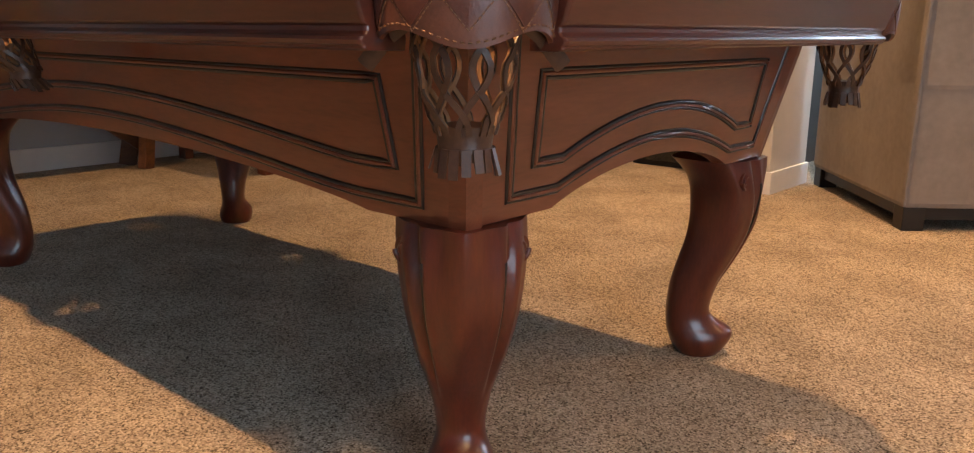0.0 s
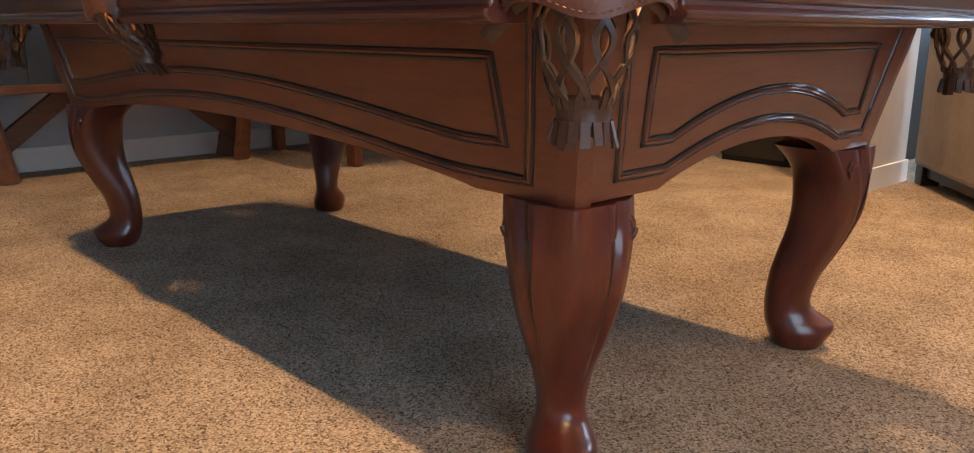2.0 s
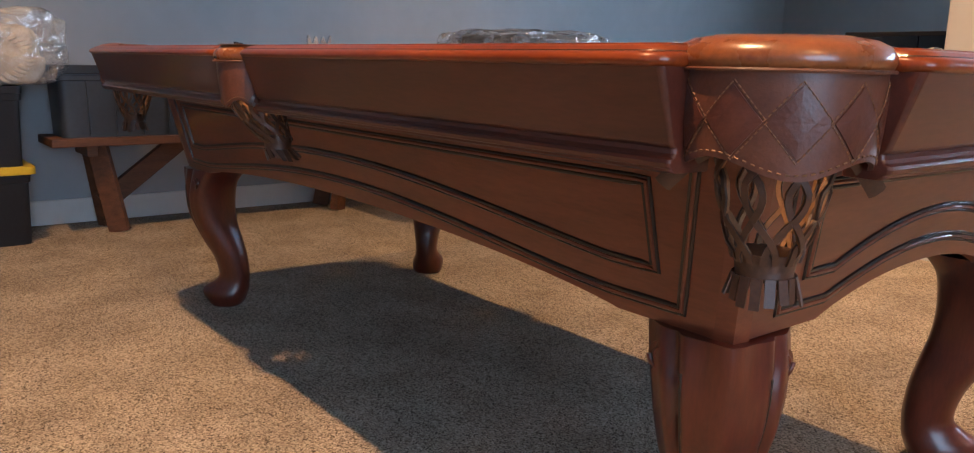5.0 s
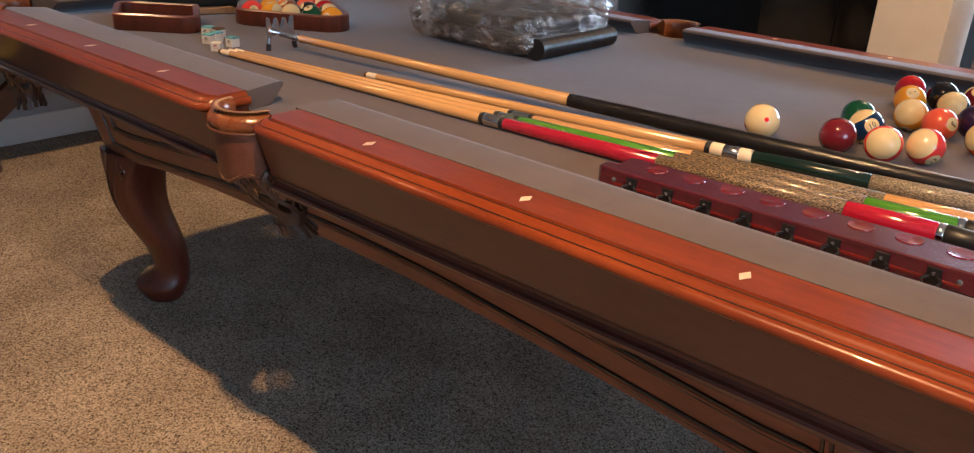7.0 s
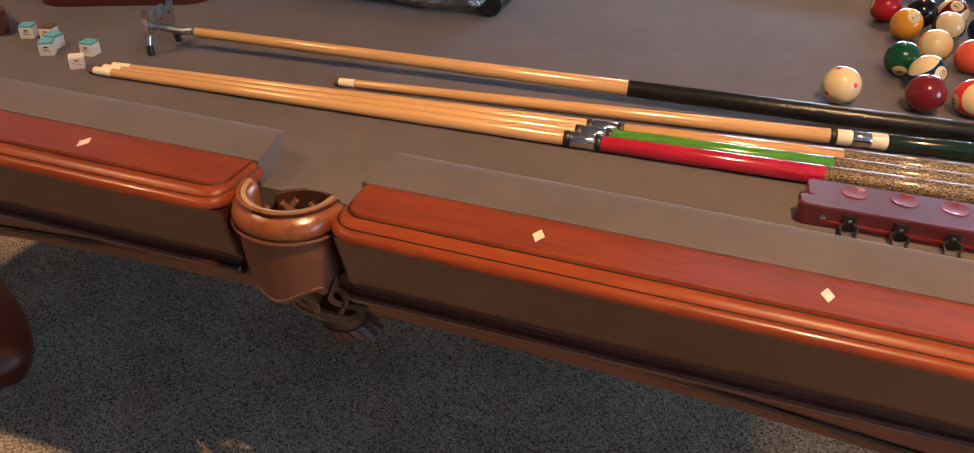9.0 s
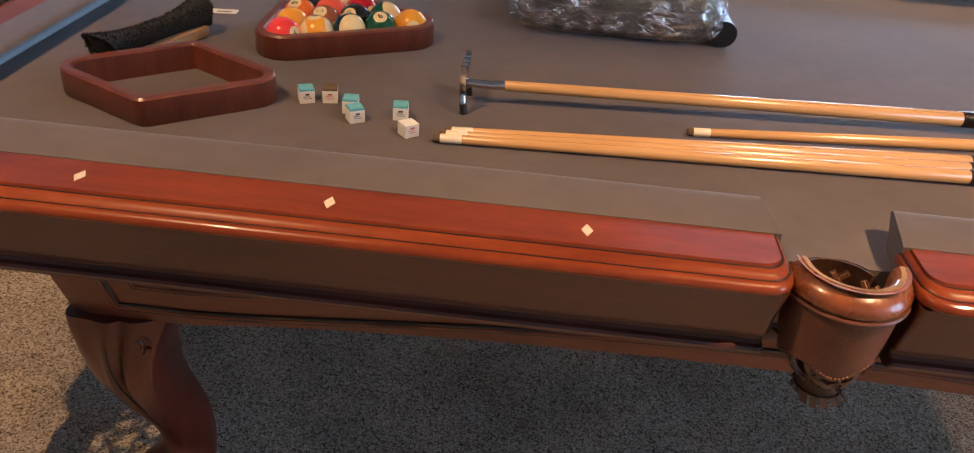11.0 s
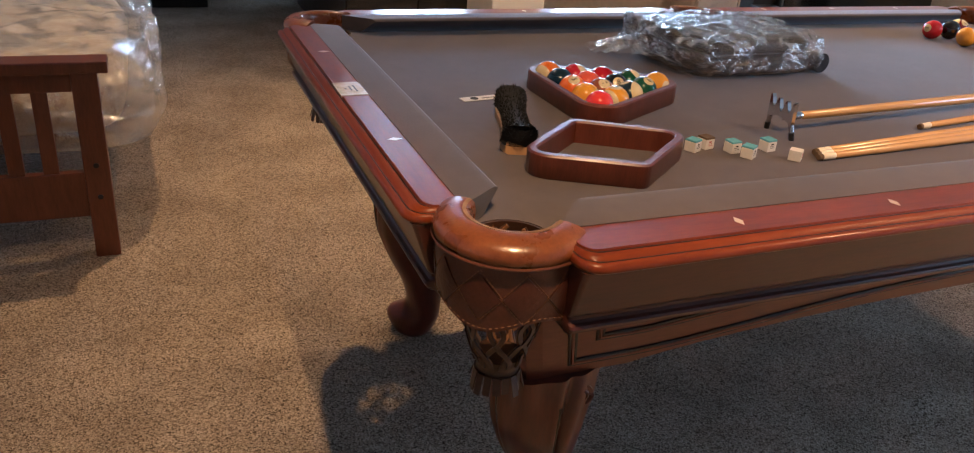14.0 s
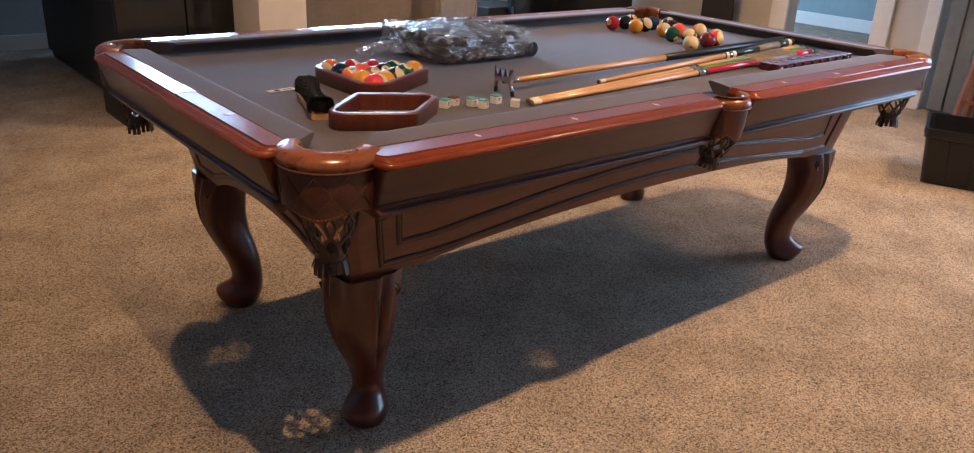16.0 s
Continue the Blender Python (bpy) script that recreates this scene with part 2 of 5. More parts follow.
def plastic_film(name, tint, gloss=0.12, amount=0.5, scale=14, haze=0.06):
    """Thin clear sheet: mostly see-through, a little milky, with glossy creases."""
    m, nt, b = nodes_of(name)
    b.inputs["Base Color"].default_value = (*tint, 1)
    b.inputs["Roughness"].default_value = 0.5
    clear = nt.nodes.new("ShaderNodeBsdfTransparent")
    shine = nt.nodes.new("ShaderNodeBsdfGlossy")
    shine.inputs["Roughness"].default_value = gloss
    hazy = nt.nodes.new("ShaderNodeMixShader")
    hazy.inputs[0].default_value = haze
    nt.links.new(clear.outputs[0], hazy.inputs[1])
    nt.links.new(b.outputs[0], hazy.inputs[2])
    mixs = nt.nodes.new("ShaderNodeMixShader")
    fac = nt.nodes.new("ShaderNodeMapRange")
    fac.inputs["From Min"].default_value, fac.inputs["From Max"].default_value = 0.44, 0.62
    fac.inputs["To Min"].default_value, fac.inputs["To Max"].default_value = amount * 0.1, amount * 1.9
    nt.links.new(tex(nt, scale, 6), fac.inputs[0])
    nt.links.new(fac.outputs[0], mixs.inputs[0])
    nt.links.new(hazy.outputs[0], mixs.inputs[1])
    nt.links.new(shine.outputs[0], mixs.inputs[2])
    nt.links.new(mixs.outputs[0], nt.nodes["Material Output"].inputs["Surface"])
    bp = nt.nodes.new("ShaderNodeBump")
    bp.inputs["Strength"].default_value, bp.inputs["Distance"].default_value = 1.0, 0.02
    nt.links.new(tex(nt, scale * 1.6, 5), bp.inputs["Height"])
    nt.links.new(bp.outputs[0], shine.inputs["Normal"])
    return m


def wrap_material(name, c0, c1, scale):
    """Woven linen wrap of a cue handle."""
    m, nt, b = nodes_of(name)
    n = tex(nt, 1000, 3, (0.30, 1, 1))
    nt.links.new(ramp(nt, n, [(0.44, c0), (0.60, c1)]), b.inputs["Base Color"])
    b.inputs["Roughness"].default_value = 0.5
    b.inputs["Coat Weight"].default_value, b.inputs["Coat Roughness"].default_value = 0.5, 0.12
    bump(nt, b, n, 0.4, 0.001)
    return m


M["carpet"] = carpet_material()
M["film"] = plastic_film("clear_plastic_wrap", (0.85, 0.88, 0.9), 0.10, 0.52, 30, 0.075)
M["film_futon"] = plastic_film("milky_plastic_cover", (0.86, 0.86, 0.84), 0.16, 0.30, 11, 0.24)
M["linen"] = wrap_material("speckled_linen_wrap", (0.016, 0.013, 0.010), (0.31, 0.22, 0.12), 60)
M["linen_light"] = wrap_material("light_linen_wrap", (0.10, 0.085, 0.06), (0.36, 0.30, 0.22), 60)


# ---- mesh helpers ----
def part(name, bm, material, parent=None, label="", smooth=False, fix=True):
    me = bpy.data.meshes.new(name)
    if fix:
        bmesh.ops.recalc_face_normals(bm, faces=bm.faces)
    bm.to_mesh(me)
    bm.free()
    mats = material if isinstance(material, (list, tuple)) else [material]
    for x in mats:
        me.materials.append(M[x] if isinstance(x, str) else x)
    if smooth:
        me.polygons.foreach_set("use_smooth", [True] * len(me.polygons))
        me.set_sharp_from_angle(angle=radians(38 if smooth is True else smooth))
    ob = new(name, me)
    if parent:
        ob.parent = parent
    if label:
        ob["label"] = label
    return ob


def thing(name, label, category, m=None, group="", kind=""):
    ob = new(name)
    if m is not None:
        ob.matrix_world = m
    return tagged(ob, label, category, group, kind)


def box(bm, x0, x1, y0, y1, z0, z1, bev=0.0, m=None):
    r = bmesh.ops.create_cube(bm, size=1)
    vs = r["verts"]
    bmesh.ops.scale(bm, vec=(abs(x1 - x0), abs(y1 - y0), abs(z1 - z0)), verts=vs)
    bmesh.ops.translate(bm, vec=((x0 + x1) / 2, (y0 + y1) / 2, (z0 + z1) / 2), verts=vs)
    if bev:
        es = list({e for v in vs for e in v.link_edges})
        o = bmesh.ops.bevel(bm, geom=es, offset=bev, segments=2, affect="EDGES", profile=0.6)
        vs = list({v for f in o["faces"] for v in f.verts} | {v for v in vs if v.is_valid})
    if m is not None:
        bmesh.ops.transform(bm, matrix=m, verts=[v for v in vs if v.is_valid])
    return vs


def boxed(*a, **k):
    bm = bmesh.new()
    box(bm, *a, **k)
    return bm


def beam(bm, p, q, w, h, bev=0.004, up=(0, 0, 1)):
    """A board of width w and thickness h from p to q."""
    p, q = Vector(p), Vector(q)
    z = (q - p).normalized()
    x = Vector(up).cross(z)
    x = x.normalized() if x.length > 1e-4 else Vector((1, 0, 0))
    y = z.cross(x)
    m = Matrix((x, y, z)).transposed().to_4x4()
    m.translation = (p + q) / 2
    L = (q - p).length
    box(bm, -w / 2, w / 2, -h / 2, h / 2, -L / 2, L / 2, bev, m)


def loft(bm, rings, cap=True, close=True):
    """Skin a list of rings (lists of points, same count)."""
    rows = [[bm.verts.new(p) for p in r] for r in rings]
    n = len(rows[0])
    for a, b in zip(rows, rows[1:]):
        for i in range(n if close else n - 1):
            j = (i + 1) % n
            bm.faces.new((a[i], a[j], b[j], b[i]))
    if cap and close:
        bm.faces.new(list(reversed(rows[0])))
        bm.faces.new(rows[-1])
    return rows


def lathe(bm, profile, n=20, m=None):
    """profile: (radius, z) pairs, bottom to top."""
    rings = []
    for r, z in profile:
        ring = [Vector((r * math.cos(2 * math.pi * i / n), r * math.sin(2 * math.pi * i / n), z)) for i in range(n)]
        rings.append([m @ p for p in ring] if m is not None else ring)
    loft(bm, rings)


def tube(bm, pts, r, n=8, flat=1.0, closed=False, up=(0, 0, 1)):
    """A round or flattened strip along pts."""
    pts = [Vector(p) for p in pts]
    rings = []
    for i, p in enumerate(pts):
        a = pts[i - 1] if (i or closed) else p
        b = pts[(i + 1) % len(pts)] if (i < len(pts) - 1 or closed) else p
        t = (b - a).normalized()
        u = Vector(up).cross(t)
        u = u.normalized() if u.length > 1e-5 else Vector((1, 0, 0))
        v = t.cross(u)
        rr = r[i] if isinstance(r, (list, tuple)) else r
        rings.append([p + u * (rr * math.cos(2 * math.pi * k / n)) + v * (rr * flat * math.sin(2 * math.pi * k / n)) for k in range(n)])
    if closed:
        rings.append(rings[0])
        rows = [[bm.verts.new(p) for p in rg] for rg in rings[:-1]]
        for i in range(len(rows)):
            a, b = rows[i], rows[(i + 1) % len(rows)]
            for k in range(n):
                bm.faces.new((a[k], a[(k + 1) % n], b[(k + 1) % n], b[k]))
    else:
        loft(bm, rings)


# ---- room ----
FLOOR = part("floor", boxed(-2.80, 7.6, -3.6, 5.4, -0.12, 0.0), "carpet")
tagged(FLOOR, "beige flecked cut-pile carpet", "carpet", kind="structure")
H = CEIL


def wall(name, x0, x1, y0, y1, material, label, holes=(), axis="x", z1=H):
    """A wall along one axis, built of blocks round its openings (a0, a1, z0, z1)."""
    bm = bmesh.new()
    lo, hi = (x0, x1) if axis == "x" else (y0, y1)
    cuts = sorted({lo, hi, *[a for h in holes for a in h[:2]]})
    for a, b in zip(cuts, cuts[1:]):
        spans, z = [], 0.0
        for h in sorted((h for h in holes if h[0] < b - 1e-6 and h[1] > a + 1e-6), key=lambda h: h[2]):
            if h[2] > z:
                spans.append((z, h[2]))
            z = h[3]
        if z < z1:
            spans.append((z, z1))
        for s0, s1 in spans:
            if axis == "x":
                box(bm, a, b, y0, y1, s0, s1)
            else:
                box(bm, x0, x1, a, b, s0, s1)
    return tagged(part(name, bm, material), label, "wall", kind="structure")


wall("wall_west", -2.78, -2.62, -3.6, 5.4, "wall", "plain blue-grey painted wall", axis="y")
wall("wall_south", -2.62, 4.1, -3.6, -3.45, "wall", "plain grey painted wall")
# The third opening is an added one that only serves the next room's lamp.
NORTH_HOLES = [(0.15, 1.40, 1.05, 2.05), (1.80, 3.05, 1.05, 2.05), (4.9, 6.5, 1.0, 2.05)]
wall("wall_north", -2.62, 7.6, 5.2, 5.4, "wall", "grey painted far wall with windows", NORTH_HOLES)
EAST_HOLES = [(-2.6, -0.8, 0.25, 2.15), (-0.45, 0.55, 0.0, 2.03), (1.0, 1.69, 0.0, 2.03)]
wall("wall_east", 4.1, 4.22, -3.45, 5.2, "wall_far", "beige-grey painted wall with a doorway and closet", EAST_HOLES, axis="y")
wall("wall_hall", 7.4, 7.6, -3.45, 5.2, "teal_room", "teal-grey wall of the next room", axis="y")
wall("wall_hall_south", 4.22, 7.4, -3.6, -3.45, "teal_room", "teal-grey wall of the next room")
wall("wall_closet", 4.22, 4.9, 0.72, 0.78, "wall_far", "closet side wall")
tagged(part("ceiling", boxed(-2.80, 7.6, -3.6, 5.4, H, H + 0.1), "ceiling"), "unseen ceiling, toned grey to cut bounced light", "ceiling", kind="structure")


def board(name, x0, x1, y0, y1, h=0.115):
    ob = part(name, boxed(x0, x1, y0, y1, 0.0, h, 0.004), "white_paint")
    return tagged(ob, "white painted baseboard along the wall", "baseboard", kind="structure")


board("baseboard_west", -2.62, -2.604, -3.44, 5.19)
board("baseboard_north", -2.60, 4.09, 5.185, 5.2)
board("baseboard_east", 4.085, 4.1, 1.84, 5.18)
board("baseboard_hall", 7.385, 7.4, -3.4, 5.1, 0.14)


def window_frame(name, horizontal, a0, a1, z0, z1, plane):
    w = thing(name, "white framed window with daylight behind", "window", kind="structure")
    mid = a0 + (a1 - a0) * 0.36 if horizontal else (a0 + a1) / 2
    bars = [(a0, a0 + 0.05, z0, z1), (a1 - 0.05, a1, z0, z1), (mid - 0.03, mid + 0.03, z0 + 0.05, z1 - 0.05), (a0 + 0.05, a1 - 0.05, z0, z0 + 0.05), (a0 + 0.05, a1 - 0.05, z1 - 0.05, z1)]
    for b0, b1, c0, c1 in bars:
        bm = boxed(b0, b1, plane, plane + 0.05, c0, c1, 0.004) if horizontal else boxed(plane, plane + 0.05, b0, b1, c0, c1, 0.004)
        part("window_frame", bm, "white_paint", w)


for i, (a0, a1, z0, z1) in enumerate(NORTH_HOLES):
    window_frame(f"window_{i + 1}", True, a0, a1, z0, z1, 5.22)
window_frame("window_4", False, -2.6, -0.8, 0.25, 2.15, 4.12)


# bright overcast distance outside the windows
def backdrop_material():
    m, nt, b = nodes_of("daylight_distance")
    e = nt.nodes.new("ShaderNodeEmission")
    e.inputs[0].default_value, e.inputs[1].default_value = (0.70, 0.85, 1.0, 1), 5.0
    nt.links.new(e.outputs[0], nt.nodes["Material Output"].inputs["Surface"])
    return m


M["daylight"] = backdrop_material()
tagged(part("backdrop_north", boxed(-3.0, 9.5, 9.0, 9.02, -0.5, 5.0), "daylight"), "bright overcast sky seen outside", "sky", kind="structure")
tagged(part("backdrop_east", boxed(9.0, 9.02, -7.0, 2.0, -0.5, 5.0), "daylight"), "bright overcast sky seen outside", "sky", kind="structure")

# pillar beside the armchair
COLUMN = part("pillar", boxed(0.02, 0.30, 2.30, 2.72, 0, H, 0.006), "wall_far")
tagged(COLUMN, "beige painted square pillar", "pillar", kind="structure")
bm = bmesh.new()
box(bm, 0.005, 0.315, 2.285, 2.30, 0, 0.10, 0.003)
box(bm, 0.30, 0.315, 2.30, 2.72, 0, 0.10, 0.003)
tagged(part("baseboard_pillar", bm, "white_paint"), "white baseboard round the pillar", "baseboard", kind="structure")

# doorway casing and closet door on the east wall
bm = bmesh.new()
for y0, y1 in ((0.87, 1.0), (1.69, 1.83)):
    box(bm, 4.075, 4.10, y0, y1, 0, 2.12, 0.004)
box(bm, 4.075, 4.10, 1.0, 1.69, 2.03, 2.12, 0.004)
tagged(part("trim_doorway", bm, "white_paint"), "white painted doorway casing", "door casing", kind="structure")
DOOR = thing("door_1", "grey-white folding closet door toned as in shade, shut", "door", kind="structure")
for k in range(9):
    y = 0.50 - k * 0.105
    part("slat", boxed(4.09 + 0.012 * (k % 2), 4.13, y - 0.1, y, 0.02, 2.0, 0.006), "door_grey", DOOR)
bm = bmesh.new()
box(bm, 4.074, 4.10, 0.55, 0.64, 0, 2.1, 0.004)
tagged(part("trim_closet", bm, "white_paint"), "white painted closet casing", "door casing", kind="structure")

# ---- the pool table ----
TABLE = thing("pool_table", "dark mahogany pool table with grey cloth and leather pockets", "pool table")
BED, TOP = 0.779, 0.812


def bed_outline():
    """Quarter outlines with pocket notches, joined round the table."""
    pts = []
    for sx, sy in ((1, 1), (-1, 1), (-1, -1), (1, -1)):
        quarter = [(1.16, 0.536)]
        quarter += [(1.134 + 0.06 * math.cos(radians(a)), 0.59 + 0.06 * math.sin(radians(a))) for a in range(-75, -236, -16)]
        quarter += [(1.101, 0.64), (0.0384, 0.64)]
        quarter += [(0.05 * math.cos(radians(a)), 0.672 + 0.05 * math.sin(radians(a))) for a in (-50, -70)]
        quarter = [(sx * x, sy * y) for x, y in quarter]
        pts += quarter if sx * sy > 0 else quarter[::-1]
    return pts


bm = bmesh.new()
loft(bm, [[(x, y, z) for x, y in bed_outline()] for z in (0.745, BED)])
part("bed", bm, "cloth", TABLE, "grey felt playing bed")


def plan(x0, x1, yin, yout, r, e, along=0.42):
    """Rail outline inset by e; the outer side is +y and its corners are rounded."""
    x0, x1, yo, r = x0 + e * along, x1 - e * along, yout - e, max(r - e * 0.35, 0.006)
    pts = [(x0, yin)]
    for k in range(6):
        a = math.pi - k * math.pi / 10
        pts.append((x0 + r + r * math.cos(a), yo - r + r * math.sin(a)))
    for k in range(6):
        a = math.pi / 2 - k * math.pi / 10
        pts.append((x1 - r + r * math.cos(a), yo - r + r * math.sin(a)))
    pts.append((x1, yin))
    return pts


CAP = [(0.013, 0.7885), (0.004, 0.7900), (0.0005, 0.7930), (0.0, 0.7965), (0.0025, 0.8010), (0.0085, 0.8038), (0.0115, 0.8038), (0.0150, 0.8078), (0.0235, 0.8102), (0.0255, 0.8082), (0.0285, 0.8082), (0.0300, 0.812), (0.045, TOP)]
APRON = [(0.062, 0.684), (0.046, 0.6845), (0.041, 0.687), (0.0405, 0.6895), (0.0375, 0.691), (0.0355, 0.6955), (0.0375, 0.699), (0.043, 0.701), (0.0465, 0.7045), (0.0465, 0.7095), (0.0420, 0.7125), (0.0400, 0.7150), (0.0100, 0.7895)]


def rail(half, yin, yout, nose, diamonds, cut0, cut1, m, x0=None):
    """One rail with cushion and inlays. Local x along the rail, +y outward."""
    x0 = -half if x0 is None else x0
    x1 = half
    bm = bmesh.new()
    rings = [[(x, y, z) for x, y in plan(x0, x1, yin, yout, 0.032, e)] for e, z in CAP]
    loft(bm, rings)
    ob = part("rail", bm, "wood_top", TABLE, "glossy reddish mahogany rail", smooth=50)
    ob.matrix_local = m
    bm = bmesh.new()
    tube(bm, [(x, y, 0.8086) for x, y in plan(x0, x1, yin, yout, 0.032, 0.027)], 0.0012, 5)
    part("groove", bm, "groove", ob)
    bm = bmesh.new()
    tube(bm, [(x, y, 0.8040) for x, y in plan(x0, x1, yin, yout, 0.032, 0.0100)], 0.0009, 5)
    part("groove", bm, "groove", ob)
    bm = bmesh.new()
    loft(bm, [[(x, y, z) for x, y in plan(x0 + 0.003, x1 - 0.003, yin, yout - 0.001, 0.012, e * 0.88, 0.12)] for e, z in APRON])
    part("apron", bm, "wood_dark", ob, "mahogany rail apron with a moulded lip, toned as shaded", smooth=14)
    bm = bmesh.new()
    prof = [(yin + 0.004, BED + 0.001), (yin + 0.004, TOP + 0.001), (yin - 0.012, TOP + 0.0025), (nose + 0.016, TOP + 0.0048), (nose + 0.007, TOP + 0.0048), (nose + 0.002, TOP + 0.0025), (nose, TOP - 0.0005), (nose + 0.004, TOP - 0.005), (nose + 0.030, BED + 0.001)]
    rows = []
    for s, edge, cut in ((0, x0, cut0), (1, x1, cut1)):
        sg = 1 if s == 0 else -1
        rows.append([(edge + sg * (0.004 + cut * (yin - y) / (yin - nose)), y, z) for y, z in prof])
    loft(bm, rows)
    part("cushion", bm, "cloth", ob, "grey felt cushion", smooth=48)
    for dx in diamonds:
        bm = bmesh.new()
        yd = yin + (0.022 if yin > 1 else 0.038)
        top = [(dx - 0.0065, yd), (dx, yd - 0.0125), (dx + 0.0065, yd), (dx, yd + 0.0125)]
        loft(bm, [[(x, y, TOP - 0.004) for x, y in top], [(x, y, TOP + 0.0006) for x, y in top]])
        part("diamond", bm, "pearl", ob, "pale inlaid sight diamond")
    return ob


YIN, YOUT, NOSE = 0.637, 0.733, 0.560
XIN, XOUT, XNOSE = 1.184, 1.266, 1.118
for sy in (1, -1):
    for sx in (1, -1):
        m = pose(0, 0, 0, 0, 0, 0 if sy > 0 else 180)
        flip = sx * sy
        if flip > 0:
            rail(1.098, YIN, YOUT, NOSE, (0.279, 0.559, 0.838), 0.012, 0.075, m, x0=0.062)
        else:
            rail(-0.062, YIN, YOUT, NOSE, (-0.279, -0.559, -0.838), 0.075, 0.012, m, x0=-1.098)
for sx in (1, -1):
    r_end = rail(0.548, XIN, XOUT, XNOSE, (-0.279, 0.279), 0.046, 0.046, pose(0, 0, 0, 0, 0, -90 * sx))
    if sx < 0:
        bm = bmesh.new()
        box(bm, -0.041, 0.041, XIN - 0.003, XIN + 0.055, TOP - 0.003, TOP + 0.001, 0.0004)
        plate = part("nameplate", bm, "plate", r_end, "engraved metallic nameplate")
        for k, (a, b) in enumerate(((-0.020, 0.020), (-0.012, 0.014), (-0.003, 0.003))):
            part("engraving", boxed(a, b, XIN + 0.018 + 0.009 * k, XIN + 0.021 + 0.009 * k, TOP + 0.001, TOP + 0.0014), "dark_frame", plate)


# cabinet: four bowed skirts that flare upward, with chamfered corner posts
ZB, ZT, SLOPE, CHAM = 0.444, 0.742, 0.21, 0.032
XS, YS = 1.029, 0.4745


def grow(z):
    return (z - ZB) * SLOPE


def bell(u, base, kink, rise, power):
    """Level near the legs, then an arch from the kink inward."""
    a = min(abs(u) / kink, 1.0)
    return base + rise * (1 - a * a) ** power


def skirt(half, dist, kink, low, outer, inner, uo, ui, inner_top, m):
    """low, outer and inner are (base, rise, power) of the lower edge and of the two mouldings."""
    flat = half - CHAM
    us = sorted({-1 + 2 * i / 56 for i in range(57)} | {kink / flat, -kink / flat})
    ob_bm = bmesh.new()
    rows = []
    for u in us:
        zb = bell(u * flat, low[0], kink, low[1], low[2])
        rows.append([(u * (flat + grow(zb)), dist + grow(zb), zb), (u * (flat + grow(ZT)), dist + grow(ZT), ZT),
                     (u * (flat + grow(ZT)), dist + grow(ZT) - 0.03, ZT), (u * (flat + grow(zb)), dist + grow(zb) - 0.03, zb)])
    loft(ob_bm, rows)
    ob = part("skirt", ob_bm, "wood", TABLE, "brown mahogany skirt with moulded panels")
    ob.matrix_local = m

    def on_face(u, z, out):
        return (u, dist + grow(z) + out, z)

    def moulding(pts, closed=False):
        dense = []
        for (u0, z0), (u1, z1) in zip(pts, pts[1:]):
            steps = max(1, int(math.hypot(u1 - u0, z1 - z0) / 0.02))
            dense += [(u0 + (u1 - u0) * k / steps, z0 + (z1 - z0) * k / steps) for k in range(steps)]
        if not closed:
            dense.append(pts[-1])
        n = len(dense)
        for off, rad, out, mt, nm in ((0.0, 0.0040, 0.0, "groove", "groove"), (0.0105, 0.0030, 0.0, "groove", "groove"), (0.0056, 0.0040, 0.0012, "wood", "bead")):
            bm = bmesh.new()
            line = []
            for k, (u, z) in enumerate(dense):
                p = dense[(k - 1) % n] if closed else dense[max(k - 1, 0)]
                q = dense[(k + 1) % n] if closed else dense[min(k + 1, n - 1)]
                n0 = Vector((z - p[1], p[0] - u)).normalized() if (u, z) != p else Vector((q[1] - z, u - q[0])).normalized()
                n1 = Vector((q[1] - z, u - q[0])).normalized() if (u, z) != q else n0
                bis = (n0 + n1).normalized()
                d = off / max(bis.dot(n0), 0.5)
                line.append(on_face(u + bis.x * d, z + bis.y * d, out))
            tube(bm, line, rad, 6, closed=closed, up=(0, 1, 0))
            part(nm, bm, mt, ob, smooth=60)

    def arch(u0, shape):
        us2 = sorted({-u0 + 2 * u0 * i / 40 for i in range(41)} | {kink, -kink})
        return [(u, bell(u, shape[0], kink, shape[1], shape[2])) for u in us2]

    moulding([(-uo - 0.19 * (ZT - 0.5), ZT - 0.03)] + arch(uo, outer) + [(uo + 0.19 * (ZT - 0.5), ZT - 0.03)])
    lean = 0.15 * (inner_top - inner[0])
    moulding(arch(ui, inner) + [(ui + lean, inner_top), (-ui - lean, inner_top)], closed=True)
    return ob


